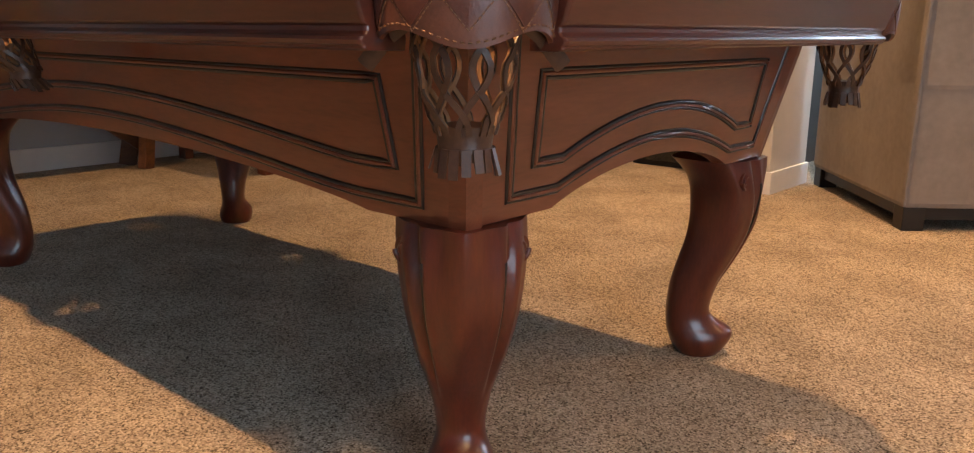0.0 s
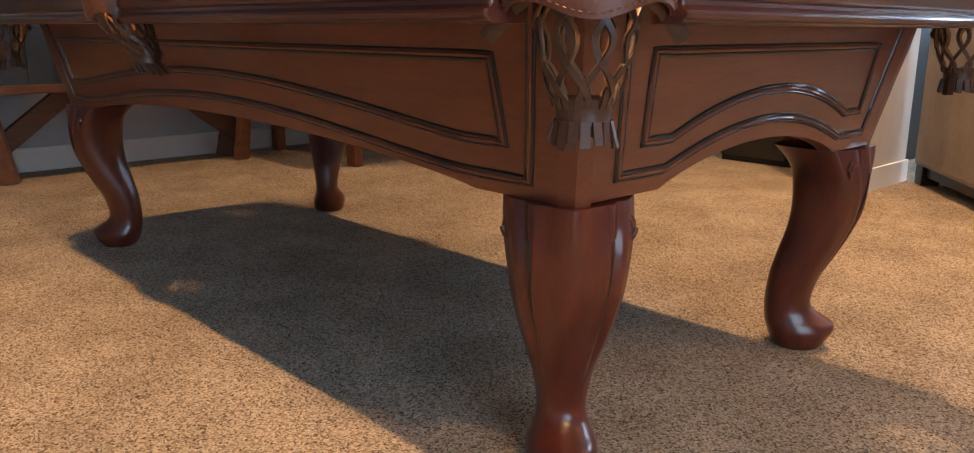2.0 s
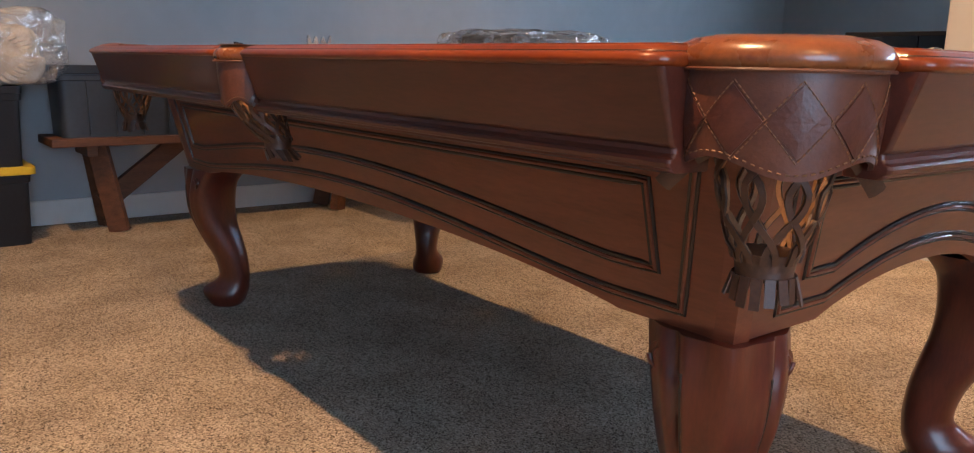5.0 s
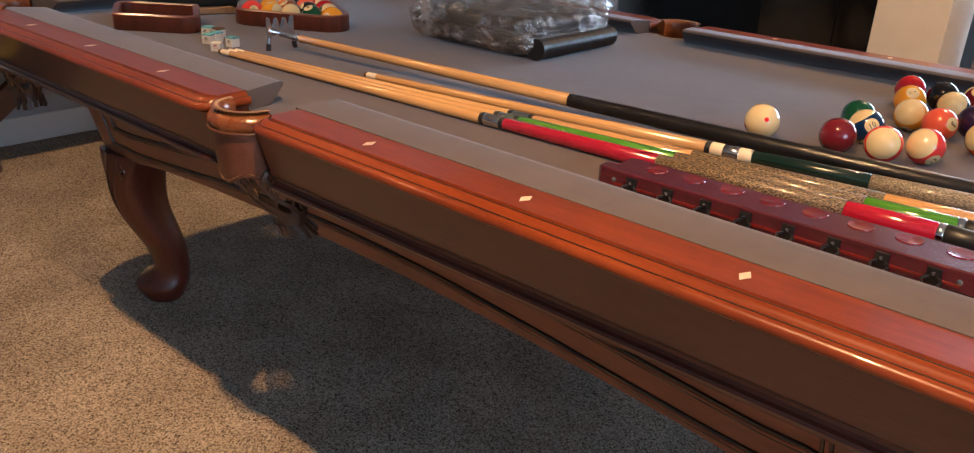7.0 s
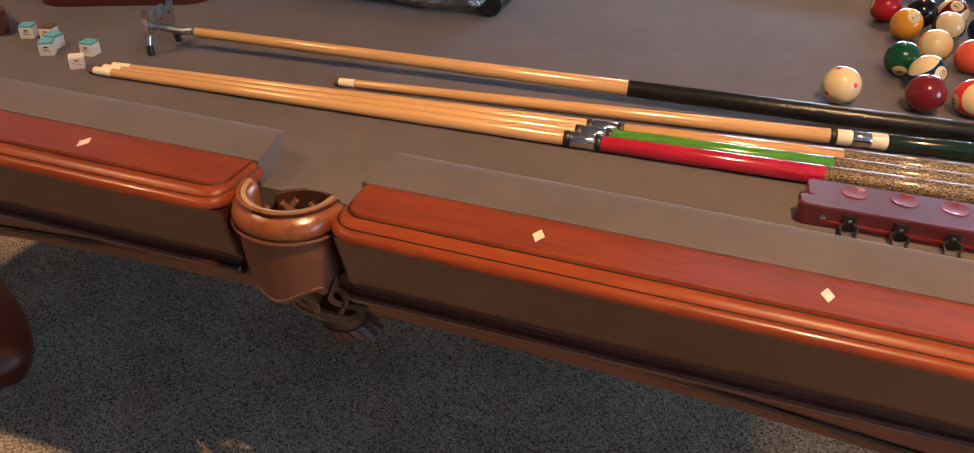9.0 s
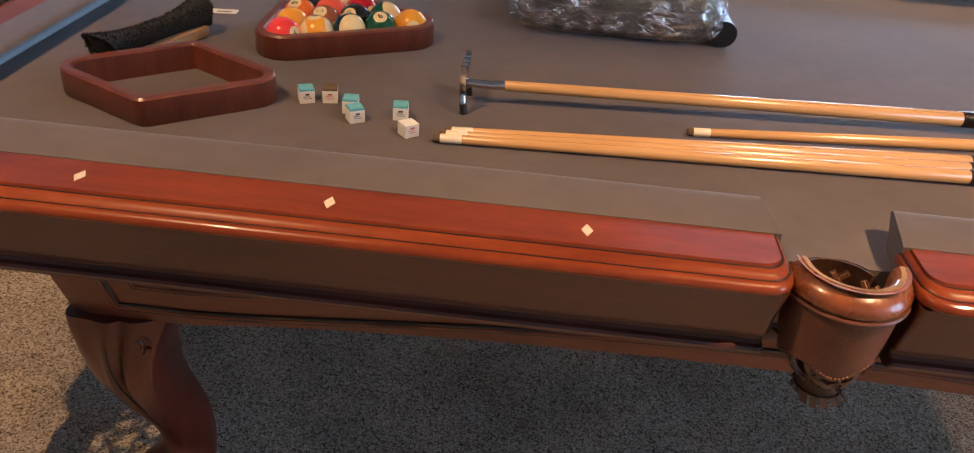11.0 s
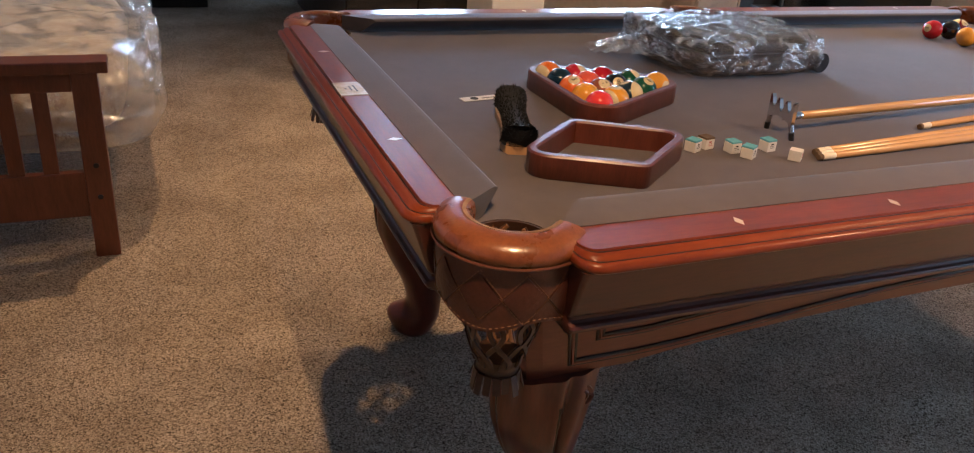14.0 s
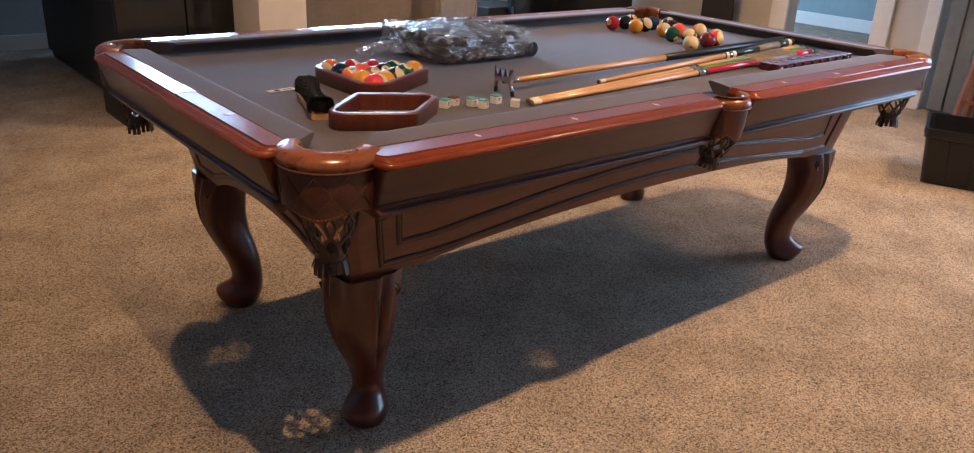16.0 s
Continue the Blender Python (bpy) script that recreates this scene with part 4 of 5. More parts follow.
def rounded_outline(corners, off, r, n=6):
    """Outline of a convex polygon (counter-clockwise), grown by off, with corners rounded by r."""
    out = []
    N = len(corners)
    for i in range(N):
        p, a, b = corners[i], corners[i - 1], corners[(i + 1) % N]
        d0, d1 = (p - a).normalized(), (b - p).normalized()
        n0, n1 = Vector((d0.y, -d0.x, 0)), Vector((d1.y, -d1.x, 0))
        bis = (n0 + n1).normalized()
        k = off / max(bis.dot(n0), 0.2)
        rr = r[i] if isinstance(r, (list, tuple)) else r
        rr = max(rr + off, 0.002)
        c = p + bis * k - bis * (rr / max(bis.dot(n0), 0.2))
        a0 = math.atan2(n0.y, n0.x)
        a1 = math.atan2(n1.y, n1.x)
        while a1 < a0:
            a1 += 2 * math.pi
        out += [Vector((c.x + rr * math.cos(a0 + (a1 - a0) * t / n), c.y + rr * math.sin(a0 + (a1 - a0) * t / n), 0)) for t in range(n + 1)]
    return out


def ball_rack(name, corners, r, h, label):
    ob = thing(name, label, "ball rack")
    prof = ((0.0, 0.0), (0.015, 0.0), (0.0165, 0.002), (0.0165, h - 0.003), (0.0135, h), (0.003, h), (0.0, h - 0.003))
    loops = [rounded_outline(corners, off, r) for off, z in prof]
    per, total = 7, len(loops[0])
    for i in range(len(corners)):
        ids = [(i * per + 3 + k) % total for k in range(per + 1)]
        bm = bmesh.new()
        loft(bm, [[(lp[k].x, lp[k].y, BED + z) for lp, (off, z) in zip(loops, prof)] for k in ids])
        part("side", bm, "ball_rack", ob, smooth=40)
    return ob


tri_corners = [CEN + (p - CEN) * (1 + 0.062 / 0.135) for p in (TRI[0], TRI[1], TRI[2])]
ball_rack("triangle_rack", tri_corners, 0.034, 0.040, "reddish wooden triangle rack full of balls")
dia = [Vector((-0.862, -0.471, 0)), Vector((-0.712, -0.353, 0)), Vector((-0.876, -0.259, 0)), Vector((-1.026, -0.385, 0))]
dia = [sum(dia, Vector()) / 4 + (p - sum(dia, Vector()) / 4) * 0.94 for p in dia]
ball_rack("diamond_rack", dia, [0.004, 0.020, 0.004, 0.020], 0.040, "empty reddish wooden diamond rack on the cloth")

LOOSE = [(0.672, 0.362, "red", 0, "3", (-0.9, -0.1, 0.2)), (0.735, 0.352, "black", 0, "8", (0.6, 0.5, -0.5)), (0.700, 0.262, "yellow", 0, "1", (0.25, -0.70, 0.75)), (0.772, 0.275, "navy", 1, "10", (0.3, 0.5, -0.8), (0.0, -0.8, 0.55)),
         (0.735, 0.148, "yellow", 1, "9", (0, 0.6, -0.8), (0.0, -0.85, 0.5)), (0.675, 0.056, "green", 0, "6", (-0.1, -0.85, -0.5)), (0.790, 0.118, "coral", 0, "3", (0.8, -0.5, 0.3)), (0.868, 0.078, "orange", 1, "9", (0.35, -0.75, -0.5), (-0.40, -0.8, 0.4)),
         (0.707, 0.000, "blue", 1, "10", (0.35, -0.75, 0.5), (-0.65, -0.1, 0.8)), (0.694, -0.094, "maroon", 0, "7", (0.2, 0.3, -0.9)), (0.761, -0.083, "pink", 1, "11", (-0.95, -0.05, -0.3), (0.2, -0.9, 0.3)), (0.812, -0.044, "pink", 1, "13", (0.5, 0.6, -0.6), (-0.30, -0.85, 0.45)),
         (0.828, 0.188, "purple", 0, "4", (0.2, 0.6, -0.6)), (0.836, 0.292, "blue", 0, "2", (0.5, 0.4, -0.6)), (0.792, 0.372, "maroon", 1, "15", (0.0, -0.65, 0.75)), (0.880, 0.246, "purple", 1, "12", (-0.3, -0.4, 0.85), (-0.2, -0.8, -0.45))]
for x, y, hue, st, num, to, *axis in LOOSE:
    ball(x + 0.017, y + 0.020, BED + BALL_R, hue, st, num, to, 30 * x * 40, "loose pool balls", axis[0] if axis else None)
ball(0.592, -0.091, BED + BALL_R, "cream", 0, "", (0.55, -0.75, 0.35), 20, "loose pool balls")


# cues: sections along the stick as (start, end, radius at start, radius at end, material, part name)
def stick(name, label, tip, butt, sections, category="pool cue"):
    tip, butt = Vector(tip), Vector(butt)
    ob = thing(name, label, category)
    d = butt - tip
    q = d.to_track_quat("X", "Z").to_matrix().to_4x4()
    ob.matrix_world = Matrix.Translation(tip) @ q
    L = d.length
    for s0, s1, r0, r1, mt, nm in sections:
        bm = bmesh.new()
        turn = pose(0, 0, 0, 0, 90, 0)
        e = min(0.0012, (s1 - s0) * L * 0.2)
        prof = [(r0 * 0.92, s0 * L), (r0, s0 * L + e), ((r0 + r1) / 2, (s0 + s1) / 2 * L), (r1, s1 * L - e), (r1 * 0.92, s1 * L)]
        lathe(bm, prof, 16, turn)
        part(nm, bm, mt, ob, smooth=50)
    return ob


def cue_sections(colour):
    return [(0.0, 0.006, 0.0055, 0.0062, "chalk_brown", "tip"), (0.006, 0.026, 0.0064, 0.0065, "ferrule", "ferrule"), (0.026, 0.492, 0.0065, 0.0102, "maple", "shaft"), (0.492, 0.498, 0.0106, 0.0106, "black", "ring"),
            (0.498, 0.520, 0.0106, 0.0107, "chrome", "joint"), (0.520, 0.526, 0.0108, 0.0108, "black", "ring"), (0.526, 0.715, 0.0108, 0.0128, colour, "forearm"), (0.715, 0.895, 0.0129, 0.0142, "linen", "handle_wrap"),
            (0.895, 0.968, 0.0144, 0.0150, colour, "butt_sleeve"), (0.968, 0.974, 0.0152, 0.0152, "chrome", "ring"), (0.974, 1.0, 0.0150, 0.0135, "black", "bumper")]


stick("pool_cue", "pool cue with red butt and speckled wrap", (-0.480, -0.436, BED + 0.007), (0.982, -0.354, BED + 0.0152), cue_sections("cue_red"))
stick("pool_cue", "pool cue with green butt and speckled wrap", (-0.474, -0.4235, BED + 0.007), (0.995, -0.317, BED + 0.0152), cue_sections("cue_green"))
stick("pool_cue", "pool cue with tan butt and speckled wrap", (-0.468, -0.411, BED + 0.007), (1.010, -0.283, BED + 0.0152), cue_sections("cue_tan"))
stick("pool_cue", "pool cue with dark green butt and pale joint ring", (-0.128, -0.332, BED + 0.007), (1.095, -0.188, BED + 0.0152),
      [(0.0, 0.006, 0.0055, 0.0062, "chalk_brown", "tip"), (0.006, 0.026, 0.0064, 0.0065, "ferrule", "ferrule"), (0.026, 0.575, 0.0065, 0.0108, "maple", "shaft"), (0.575, 0.582, 0.0112, 0.0112, "black", "ring"), (0.582, 0.598, 0.0112, 0.0112, "ferrule", "joint_collar"),
       (0.598, 0.618, 0.0113, 0.0113, "chrome", "joint"), (0.618, 0.635, 0.0113, 0.0114, "ferrule", "joint_collar"), (0.635, 0.77, 0.0115, 0.0130, "cue_dark", "forearm"), (0.77, 0.90, 0.0131, 0.0142, "linen_light", "handle_wrap"),
       (0.90, 0.955, 0.0143, 0.0148, "cue_dark", "butt_sleeve"), (0.955, 0.975, 0.0150, 0.0150, "ferrule", "ring"), (0.975, 1.0, 0.0150, 0.0135, "black", "bumper")])
BRIDGE = stick("bridge_stick", "bridge stick with black handle and chrome head", (-0.415, -0.288, BED + 0.031), (1.105, -0.144, BED + 0.0155),
               [(0.0, 0.012, 0.007, 0.007, "chrome", "socket"), (0.012, 0.465, 0.0078, 0.0115, "maple", "shaft"), (0.465, 0.985, 0.0122, 0.0155, "black_vinyl", "handle"), (0.985, 1.0, 0.0156, 0.014, "black", "bumper")], "bridge stick")
bm = bmesh.new()
head = []
for k in range(29):
    f = k / 28 * 2 - 1
    zt = 0.056 + 0.012 * math.cos(f * math.pi * 3.2 + math.pi) * (1 - 0.15 * abs(f)) + 0.006 * abs(f)
    head.append((f * 0.034, zt))
rows = []
for y, zt in head:
    zl = 0.024 + 0.012 * (1 - (y / 0.034) ** 2)
    rows.append([(-0.004, y, zl), (0.004, y, zl), (0.004, y, zt), (-0.004, y, zt)])
loft(bm, rows)
head_ob = part("head", bm, "chrome", BRIDGE, "chrome notched bridge head", smooth=40)
head_world = Matrix.Translation((-0.455, -0.297, BED))
head_ob.matrix_local = BRIDGE.matrix_world.inverted() @ head_world
for s in (1, -1):
    bm = bmesh.new()
    tube(bm, [(0, s * 0.029, 0.030), (0.002, s * 0.034, 0.015)], 0.0048, 10)
    part("prong", bm, "chrome", head_ob, smooth=50)
    bm = bmesh.new()
    tube(bm, [(0.002, s * 0.034, 0.014), (0.004, s * 0.036, 0.0)], 0.0055, 10)
    part("rubber_foot", bm, "black", head_ob, "black rubber foot", smooth=50)
bm = bmesh.new()
tube(bm, [(0.0, 0.0, 0.034), (0.045, 0.006, 0.031)], 0.006, 10)
part("stem", bm, "chrome", head_ob, smooth=50)

# wall rack for cues, lying in two pieces behind the cushion
CLIP = thing("cue_clip_rail", "burgundy cue rack rail with black clips on cloth", "cue rack", pose(0.776, -0.469, BED, 0, 0, 1.2))
bm = bmesh.new()
out = [(-0.242, -0.008), (-0.236, -0.013), (0.236, -0.013), (0.242, -0.008), (0.242, 0.010), (0.238, 0.013), (-0.238, 0.013), (-0.242, 0.010)]
loft(bm, [[(x * (0.992 if z < 0.001 or z > 0.026 else 1), y * (0.9 if z < 0.001 or z > 0.026 else 1), z) for x, y in out] for z in (0, 0.002, 0.025, 0.027)])
part("board", bm, "rack_red", CLIP, smooth=30)
bm = boxed(-0.215, 0.215, -0.0142, -0.012, 0.006, 0.010, 0.0006)
part("bead", bm, "cup", CLIP)
for k in range(8):
    x = -0.186 + k * 0.0535
    clip = part("clip", boxed(x - 0.0075, x + 0.0075, -0.017, -0.0125, 0.004, 0.022, 0.001), "black", CLIP, "black rubber cue clip")
    for s in (1, -1):
        bm = bmesh.new()
        tube(bm, [(x + s * 0.004, -0.016, 0.012), (x + s * 0.0095, -0.021, 0.010), (x + s * 0.007, -0.029, 0.004), (x + s * 0.0085, -0.032, 0.002)], 0.0019, 6)
        part("prong", bm, "black", clip, smooth=60)
    bm = bmesh.new()
    lathe(bm, [(0.0025, 0), (0.0025, 0.0012), (0.001, 0.002)], 8, pose(x, -0.017, 0.016, 90, 0, 0))
    part("screw", bm, "chrome", clip)
for s in (1, -1):
    bm = bmesh.new()
    lathe(bm, [(0.0035, 0), (0.0035, 0.001), (0.001, 0.002)], 10, pose(s * 0.214, -0.0128, 0.013, 90, 0, 0))
    part("screw", bm, "chrome", CLIP)
CUPS = thing("cue_cup_rail", "burgundy cue rack base with red cups", "cue rack", pose(0.786, -0.427, BED, 0, 0, 1.6))
bm = bmesh.new()
out = [(-0.242, -0.018), (-0.232, -0.025), (0.232, -0.025), (0.242, -0.018), (0.242, 0.016), (0.236, 0.022), (-0.236, 0.022), (-0.242, 0.016)]
loft(bm, [[(x * (0.994 if z < 0.001 or z > 0.022 else 1), y * (0.93 if z < 0.001 or z > 0.022 else 1), z) for x, y in out] for z in (0, 0.002, 0.021, 0.0235)])
part("board", bm, "rack_red", CUPS, smooth=30)
for k in range(8):
    bm = bmesh.new()
    lathe(bm, [(0.0155, 0.0232), (0.0150, 0.0246), (0.0130, 0.0244), (0.006, 0.0237), (0.001, 0.0236)], 20, Matrix.Translation((-0.19 + k * 0.0543, 0.0, 0)))
    part("cup", bm, "cup", CUPS, "glossy red dished cup", smooth=60)

# chalk cubes in paper sleeves
for k, (x, y, a, top_mt) in enumerate([(-0.680, -0.343, 25, "chalk_blue"), (-0.647, -0.334, 12, "chalk_brown"), (-0.610, -0.363, 5, "chalk_blue"), (-0.597, -0.392, 32, "chalk_blue"), (-0.537, -0.368, 8, "chalk_blue"), (-0.517, -0.420, 40, "paper")]):
    c = thing("chalk_cube", "white-sleeved " + ("brown" if top_mt == "chalk_brown" else "blue" if top_mt == "chalk_blue" else "upturned") + " chalk cube on cloth", "chalk", pose(x, y, BED, 0, 0, a), "chalk cubes")
    part("sleeve", boxed(-0.0108, 0.0108, -0.0108, 0.0108, 0, 0.0185, 0.0008), "paper", c)
    if top_mt != "paper":
        bm = bmesh.new()
        rings = [[(sx * 0.0106 * s, sy * 0.0106 * s, z) for sx, sy in ((-1, -1), (1, -1), (1, 1), (-1, 1))] for s, z in ((1, 0.0186), (1, 0.0212), (0.9, 0.0222), (0.45, 0.0212))]
        loft(bm, rings)
        part("chalk", bm, top_mt, c)
    ink = "red_ink" if k in (1, 5) else "ink"
    for w0, w1, z0, z1 in ((-0.006, 0.004, 0.010, 0.0108), (-0.005, 0.006, 0.007, 0.0077), (-0.003, 0.003, 0.0125, 0.0150)):
        part("print", boxed(w0, w1, -0.0111, -0.0107, z0, z1), ink, c)

# brush with a pale handle, and its card tag
BR = thing("table_brush", "upturned black bristled table brush with pale wooden back", "brush", pose(-0.966, -0.205, BED, 0, 0, 71))
bm = bmesh.new()
rows = []
for k in range(25):
    f = k / 24 * 2 - 1
    w = (0.023 + 0.009 * abs(f) ** 2) * (1 - 0.35 * max(0, abs(f) - 0.85) / 0.15)
    h = 0.018 + 0.006 * abs(f) ** 2
    rows.append([(f * 0.103, -w, 0.003), (f * 0.103, -w + 0.004, 0.0), (f * 0.103, w - 0.004, 0.0), (f * 0.103, w, 0.003), (f * 0.103, w, h - 0.003), (f * 0.103, w - 0.004, h), (f * 0.103, -w + 0.004, h), (f * 0.103, -w, h - 0.003)])
loft(bm, rows)
part("handle", bm, "ash", BR, "pale wooden brush back", smooth=40)
rng = random.Random(4)


def plush(f, a):
    """Surface of the bristle pad: waisted, with raised flaring ends."""
    w = 0.020 + 0.010 * abs(f) ** 2.5
    h = 0.016 + 0.014 * abs(f) ** 2.5
    return Vector((f * (0.103 + 0.014 * max(0.0, math.sin(a))), w * math.copysign(abs(math.cos(a)) ** 0.6, math.cos(a)), 0.026 + h * math.copysign(abs(math.sin(a)) ** 0.6, math.sin(a)) * (1.0 if math.sin(a) > 0 else 0.4)))


bm = bmesh.new()
loft(bm, [[plush(i / 20 * 2 - 1, 2 * math.pi * k / 28) for k in range(28)] for i in range(21)])
for k in range(4200):
    end = rng.random() < 0.22
    f, a = (math.copysign(1.0, rng.uniform(-1, 1)), rng.uniform(0, math.pi)) if end else (rng.uniform(-1, 1), rng.uniform(-0.4, math.pi + 0.4))
    p = plush(f, a)
    if end:
        c = Vector((p.x, 0, 0.026))
        p = c + (p - c) * rng.random() ** 0.5
    d = Vector((0.3 * f + rng.uniform(-0.3, 0.3) + (0.8 * f if end else 0), math.cos(a) * 0.6 + rng.uniform(-0.4, 0.4), abs(math.sin(a)) + rng.uniform(-0.3, 0.3))).normalized()
    q = p + d * rng.uniform(0.002, 0.006)
    w = Vector((rng.uniform(-1, 1), rng.uniform(-1, 1), rng.uniform(-1, 1))).normalized() * 0.0009
    bm.faces.new([bm.verts.new(x) for x in (p + w, p - w, q)])
tagged(part("bristles", bm, "fur", BR, "soft black bristles", fix=False), kind="stuff")
TAG = thing("card_tag", "small white card tag with dark print on cloth", "tag", pose(-0.949, 0.007, BED, 0, 0, 8))
part("card", boxed(-0.040, 0.040, -0.012, 0.012, 0.0005, 0.0014), "paper", TAG)
bm = bmesh.new()
lathe(bm, [(0.0085, 0.0014), (0.0085, 0.0018)], 16, Matrix.Translation((-0.012, 0, 0)))
part("print", bm, "ink", TAG)
part("print", boxed(0.004, 0.030, -0.004, -0.001, 0.0014, 0.0018), "ink", TAG)

# folded black cover in a clear bag
BAG = thing("bagged_cover", "folded black vinyl cover in crinkled clear plastic", "table cover", pose(-0.195, 0.222, BED, 0, 0, 1))


def soft_slab(x0, x1, y0, y1, z0, z1, r, amp, freq, seed, nx=44, ny=36, nz=6):
    """A cushion-like slab with rounded sides and crumpled surface."""
    bm = bmesh.new()
    bmesh.ops.create_cube(bm, size=2)
    bmesh.ops.subdivide_edges(bm, edges=bm.edges[:], cuts=26, use_grid_fill=True)
    for v in bm.verts:
        d = Vector(v.co)
        p = 6.0
        n = (abs(d.x) ** p + abs(d.y) ** p + abs(d.z) ** 3) ** (1 / p)
        d = d / max(n, 1e-6)
        x, y, z = (x0 + x1) / 2 + d.x * (x1 - x0) / 2, (y0 + y1) / 2 + d.y * (y1 - y0) / 2, (z0 + z1) / 2 + max(-1, min(1, d.z)) * (z1 - z0) / 2
        w = noise.noise(Vector((x * freq + seed, y * freq, z * freq * 2)))
        w2 = abs(noise.noise(Vector((x * freq * 2.7, y * freq * 2.7 + seed, z * freq * 3))))
        k = amp * (w + 0.7 * w2)
        v.co = Vector((x + k * d.x * 0.6, y + k * d.y * 0.6, max(z + k * (0.8 if d.z > -0.5 else 0.1), 0.002)))
    return bm


part("lower_fold", soft_slab(-0.18, 0.155, -0.160, 0.16, 0.0, 0.048, 0.02, 0.006, 9, 1.0), "black_vinyl", BAG, "black folded vinyl", smooth=70)
part("upper_fold", soft_slab(-0.19, 0.150, -0.150, 0.165, 0.046, 0.088, 0.02, 0.007, 9, 5.0), "black_vinyl", BAG, "black folded vinyl", smooth=70)
bm = bmesh.new()
tube(bm, [(0.172 - 0.002 * (k % 2), -0.150 + 0.305 * k / 8, 0.026) for k in range(9)], 0.0245, 16)
part("rolled_edge", bm, "black_vinyl", BAG, "black rolled vinyl edge", smooth=60)
part("plastic_bag", soft_slab(-0.235, 0.176, -0.180, 0.185, 0.001, 0.098, 0.02, 0.014, 14, 9.0), "film", BAG, "crinkled clear plastic bag")
bm = bmesh.new()
grid = []
for i in range(14):
    row = []
    for j in range(9):
        f, g = i / 13, j / 8 * 2 - 1
        w = 0.12 * (1 - 0.75 * f)
        x = -0.20 - 0.125 * f
        y = 0.05 + 0.08 * f + g * w
        z = 0.05 * (1 - f) * (1 - 0.5 * g * g) + 0.004 + 0.016 * abs(noise.noise(Vector((x * 40, y * 40, 2))))
        row.append(bm.verts.new((x, y, z)))
    grid.append(row)
for i in range(13):
    for j in range(8):
        bm.faces.new((grid[i][j], grid[i + 1][j], grid[i + 1][j + 1], grid[i][j + 1]))
part("bag_tail", bm, "film", BAG, "twisted tail of the clear bag", fix=False)

# ---- things round the room ----
# bench by the west wall
BENCH = thing("plank_bench", "rough brown wooden plank bench by the wall", "bench")
part("seat_plank", boxed(-2.53, -2.235, -0.64, 0.93, 0.394, 0.430, 0.005), "bench_wood", BENCH)
for y, s in ((-0.395, 1), (0.745, -1)):
    for x_foot, x_head in ((-2.30, -2.34), (-2.50, -2.46)):
        bm = bmesh.new()
        beam(bm, (x_foot, y + 0.02 * s, 0.0), (x_head, y - s * 0.045, 0.395), 0.042, 0.085, 0.004)
        part("leg", bm, "bench_wood", BENCH)
    bm = bmesh.new()
    beam(bm, (-2.40, y - s * 0.02, 0.12), (-2.40, y + s * 0.34, 0.394), 0.045, 0.085, 0.004)
    part("brace", bm, "bench_wood", BENCH)
    bm = bmesh.new()
    beam(bm, (-2.50, y - s * 0.08, 0.37), (-2.27, y - s * 0.08, 0.37), 0.045, 0.045, 0.004)
    part("cross_bar", bm, "bench_wood", BENCH)


def tote(name, label, x0, x1, y0, y1, z0, h, body, lid=None, m=None, taper=0.9, open_top=False):
    ob = thing(name, label, "storage tote", m)
    cx, cy, hx, hy = (x0 + x1) / 2, (y0 + y1) / 2, (x1 - x0) / 2, (y1 - y0) / 2

    def ring(s, z, r=0.03):
        pts = []
        for sx, sy, a0 in ((1, 1, 0), (-1, 1, 90), (-1, -1, 180), (1, -1, 270)):
            for k in range(5):
                a = radians(a0 + k * 22.5)
                pts.append((cx + sx * (hx * s - r) + r * math.cos(a), cy + sy * (hy * s - r) + r * math.sin(a), z))
        return pts

    bm = bmesh.new()
    top = z0 + h
    rings = [ring(taper, z0), ring(taper + (0.97 - taper) * 0.82, top - h * 0.18), ring(0.985, top - h * 0.17), ring(0.99, top - 0.03), ring(1.0, top - 0.028), ring(1.0, top)]
    if open_top:
        rings += [ring(0.965, top), ring(0.955, top - 0.03), ring(taper - 0.04, z0 + 0.008)]
    loft(bm, rings)
    part("body", bm, body, ob, smooth=30)
    for k in range(4):
        y = y0 + (y1 - y0) * (0.2 + 0.2 * k)
        for xs, sg in ((x1, 1), (x0, -1)):
            bm = bmesh.new()
            f = taper + 0.01
            beam(bm, (cx + sg * hx * f, cy + (y - cy) * f, z0 + 0.01), (cx + sg * hx * 0.972, cy + (y - cy) * 0.975, top - h * 0.19), 0.02, 0.006, 0.002, up=(0, 1, 0))
            part("rib", bm, body, ob)
    if lid:
        bm = bmesh.new()
        loft(bm, [ring(1.02, top - 0.022), ring(1.045, top - 0.02), ring(1.045, top + 0.006), ring(1.03, top + 0.012), ring(0.93, top + 0.012), ring(0.92, top + 0.004), ring(0.5, top + 0.004)])
        part("lid", bm, lid, ob, lid.replace("_", " ") + " plastic lid", smooth=30)
        for sg in (1, -1):
            part("latch", boxed(cx + sg * hx * 1.05 - 0.012, cx + sg * hx * 1.05 + 0.012, cy - 0.05, cy + 0.05, top - 0.05, top + 0.008, 0.004), lid, ob)
    return ob


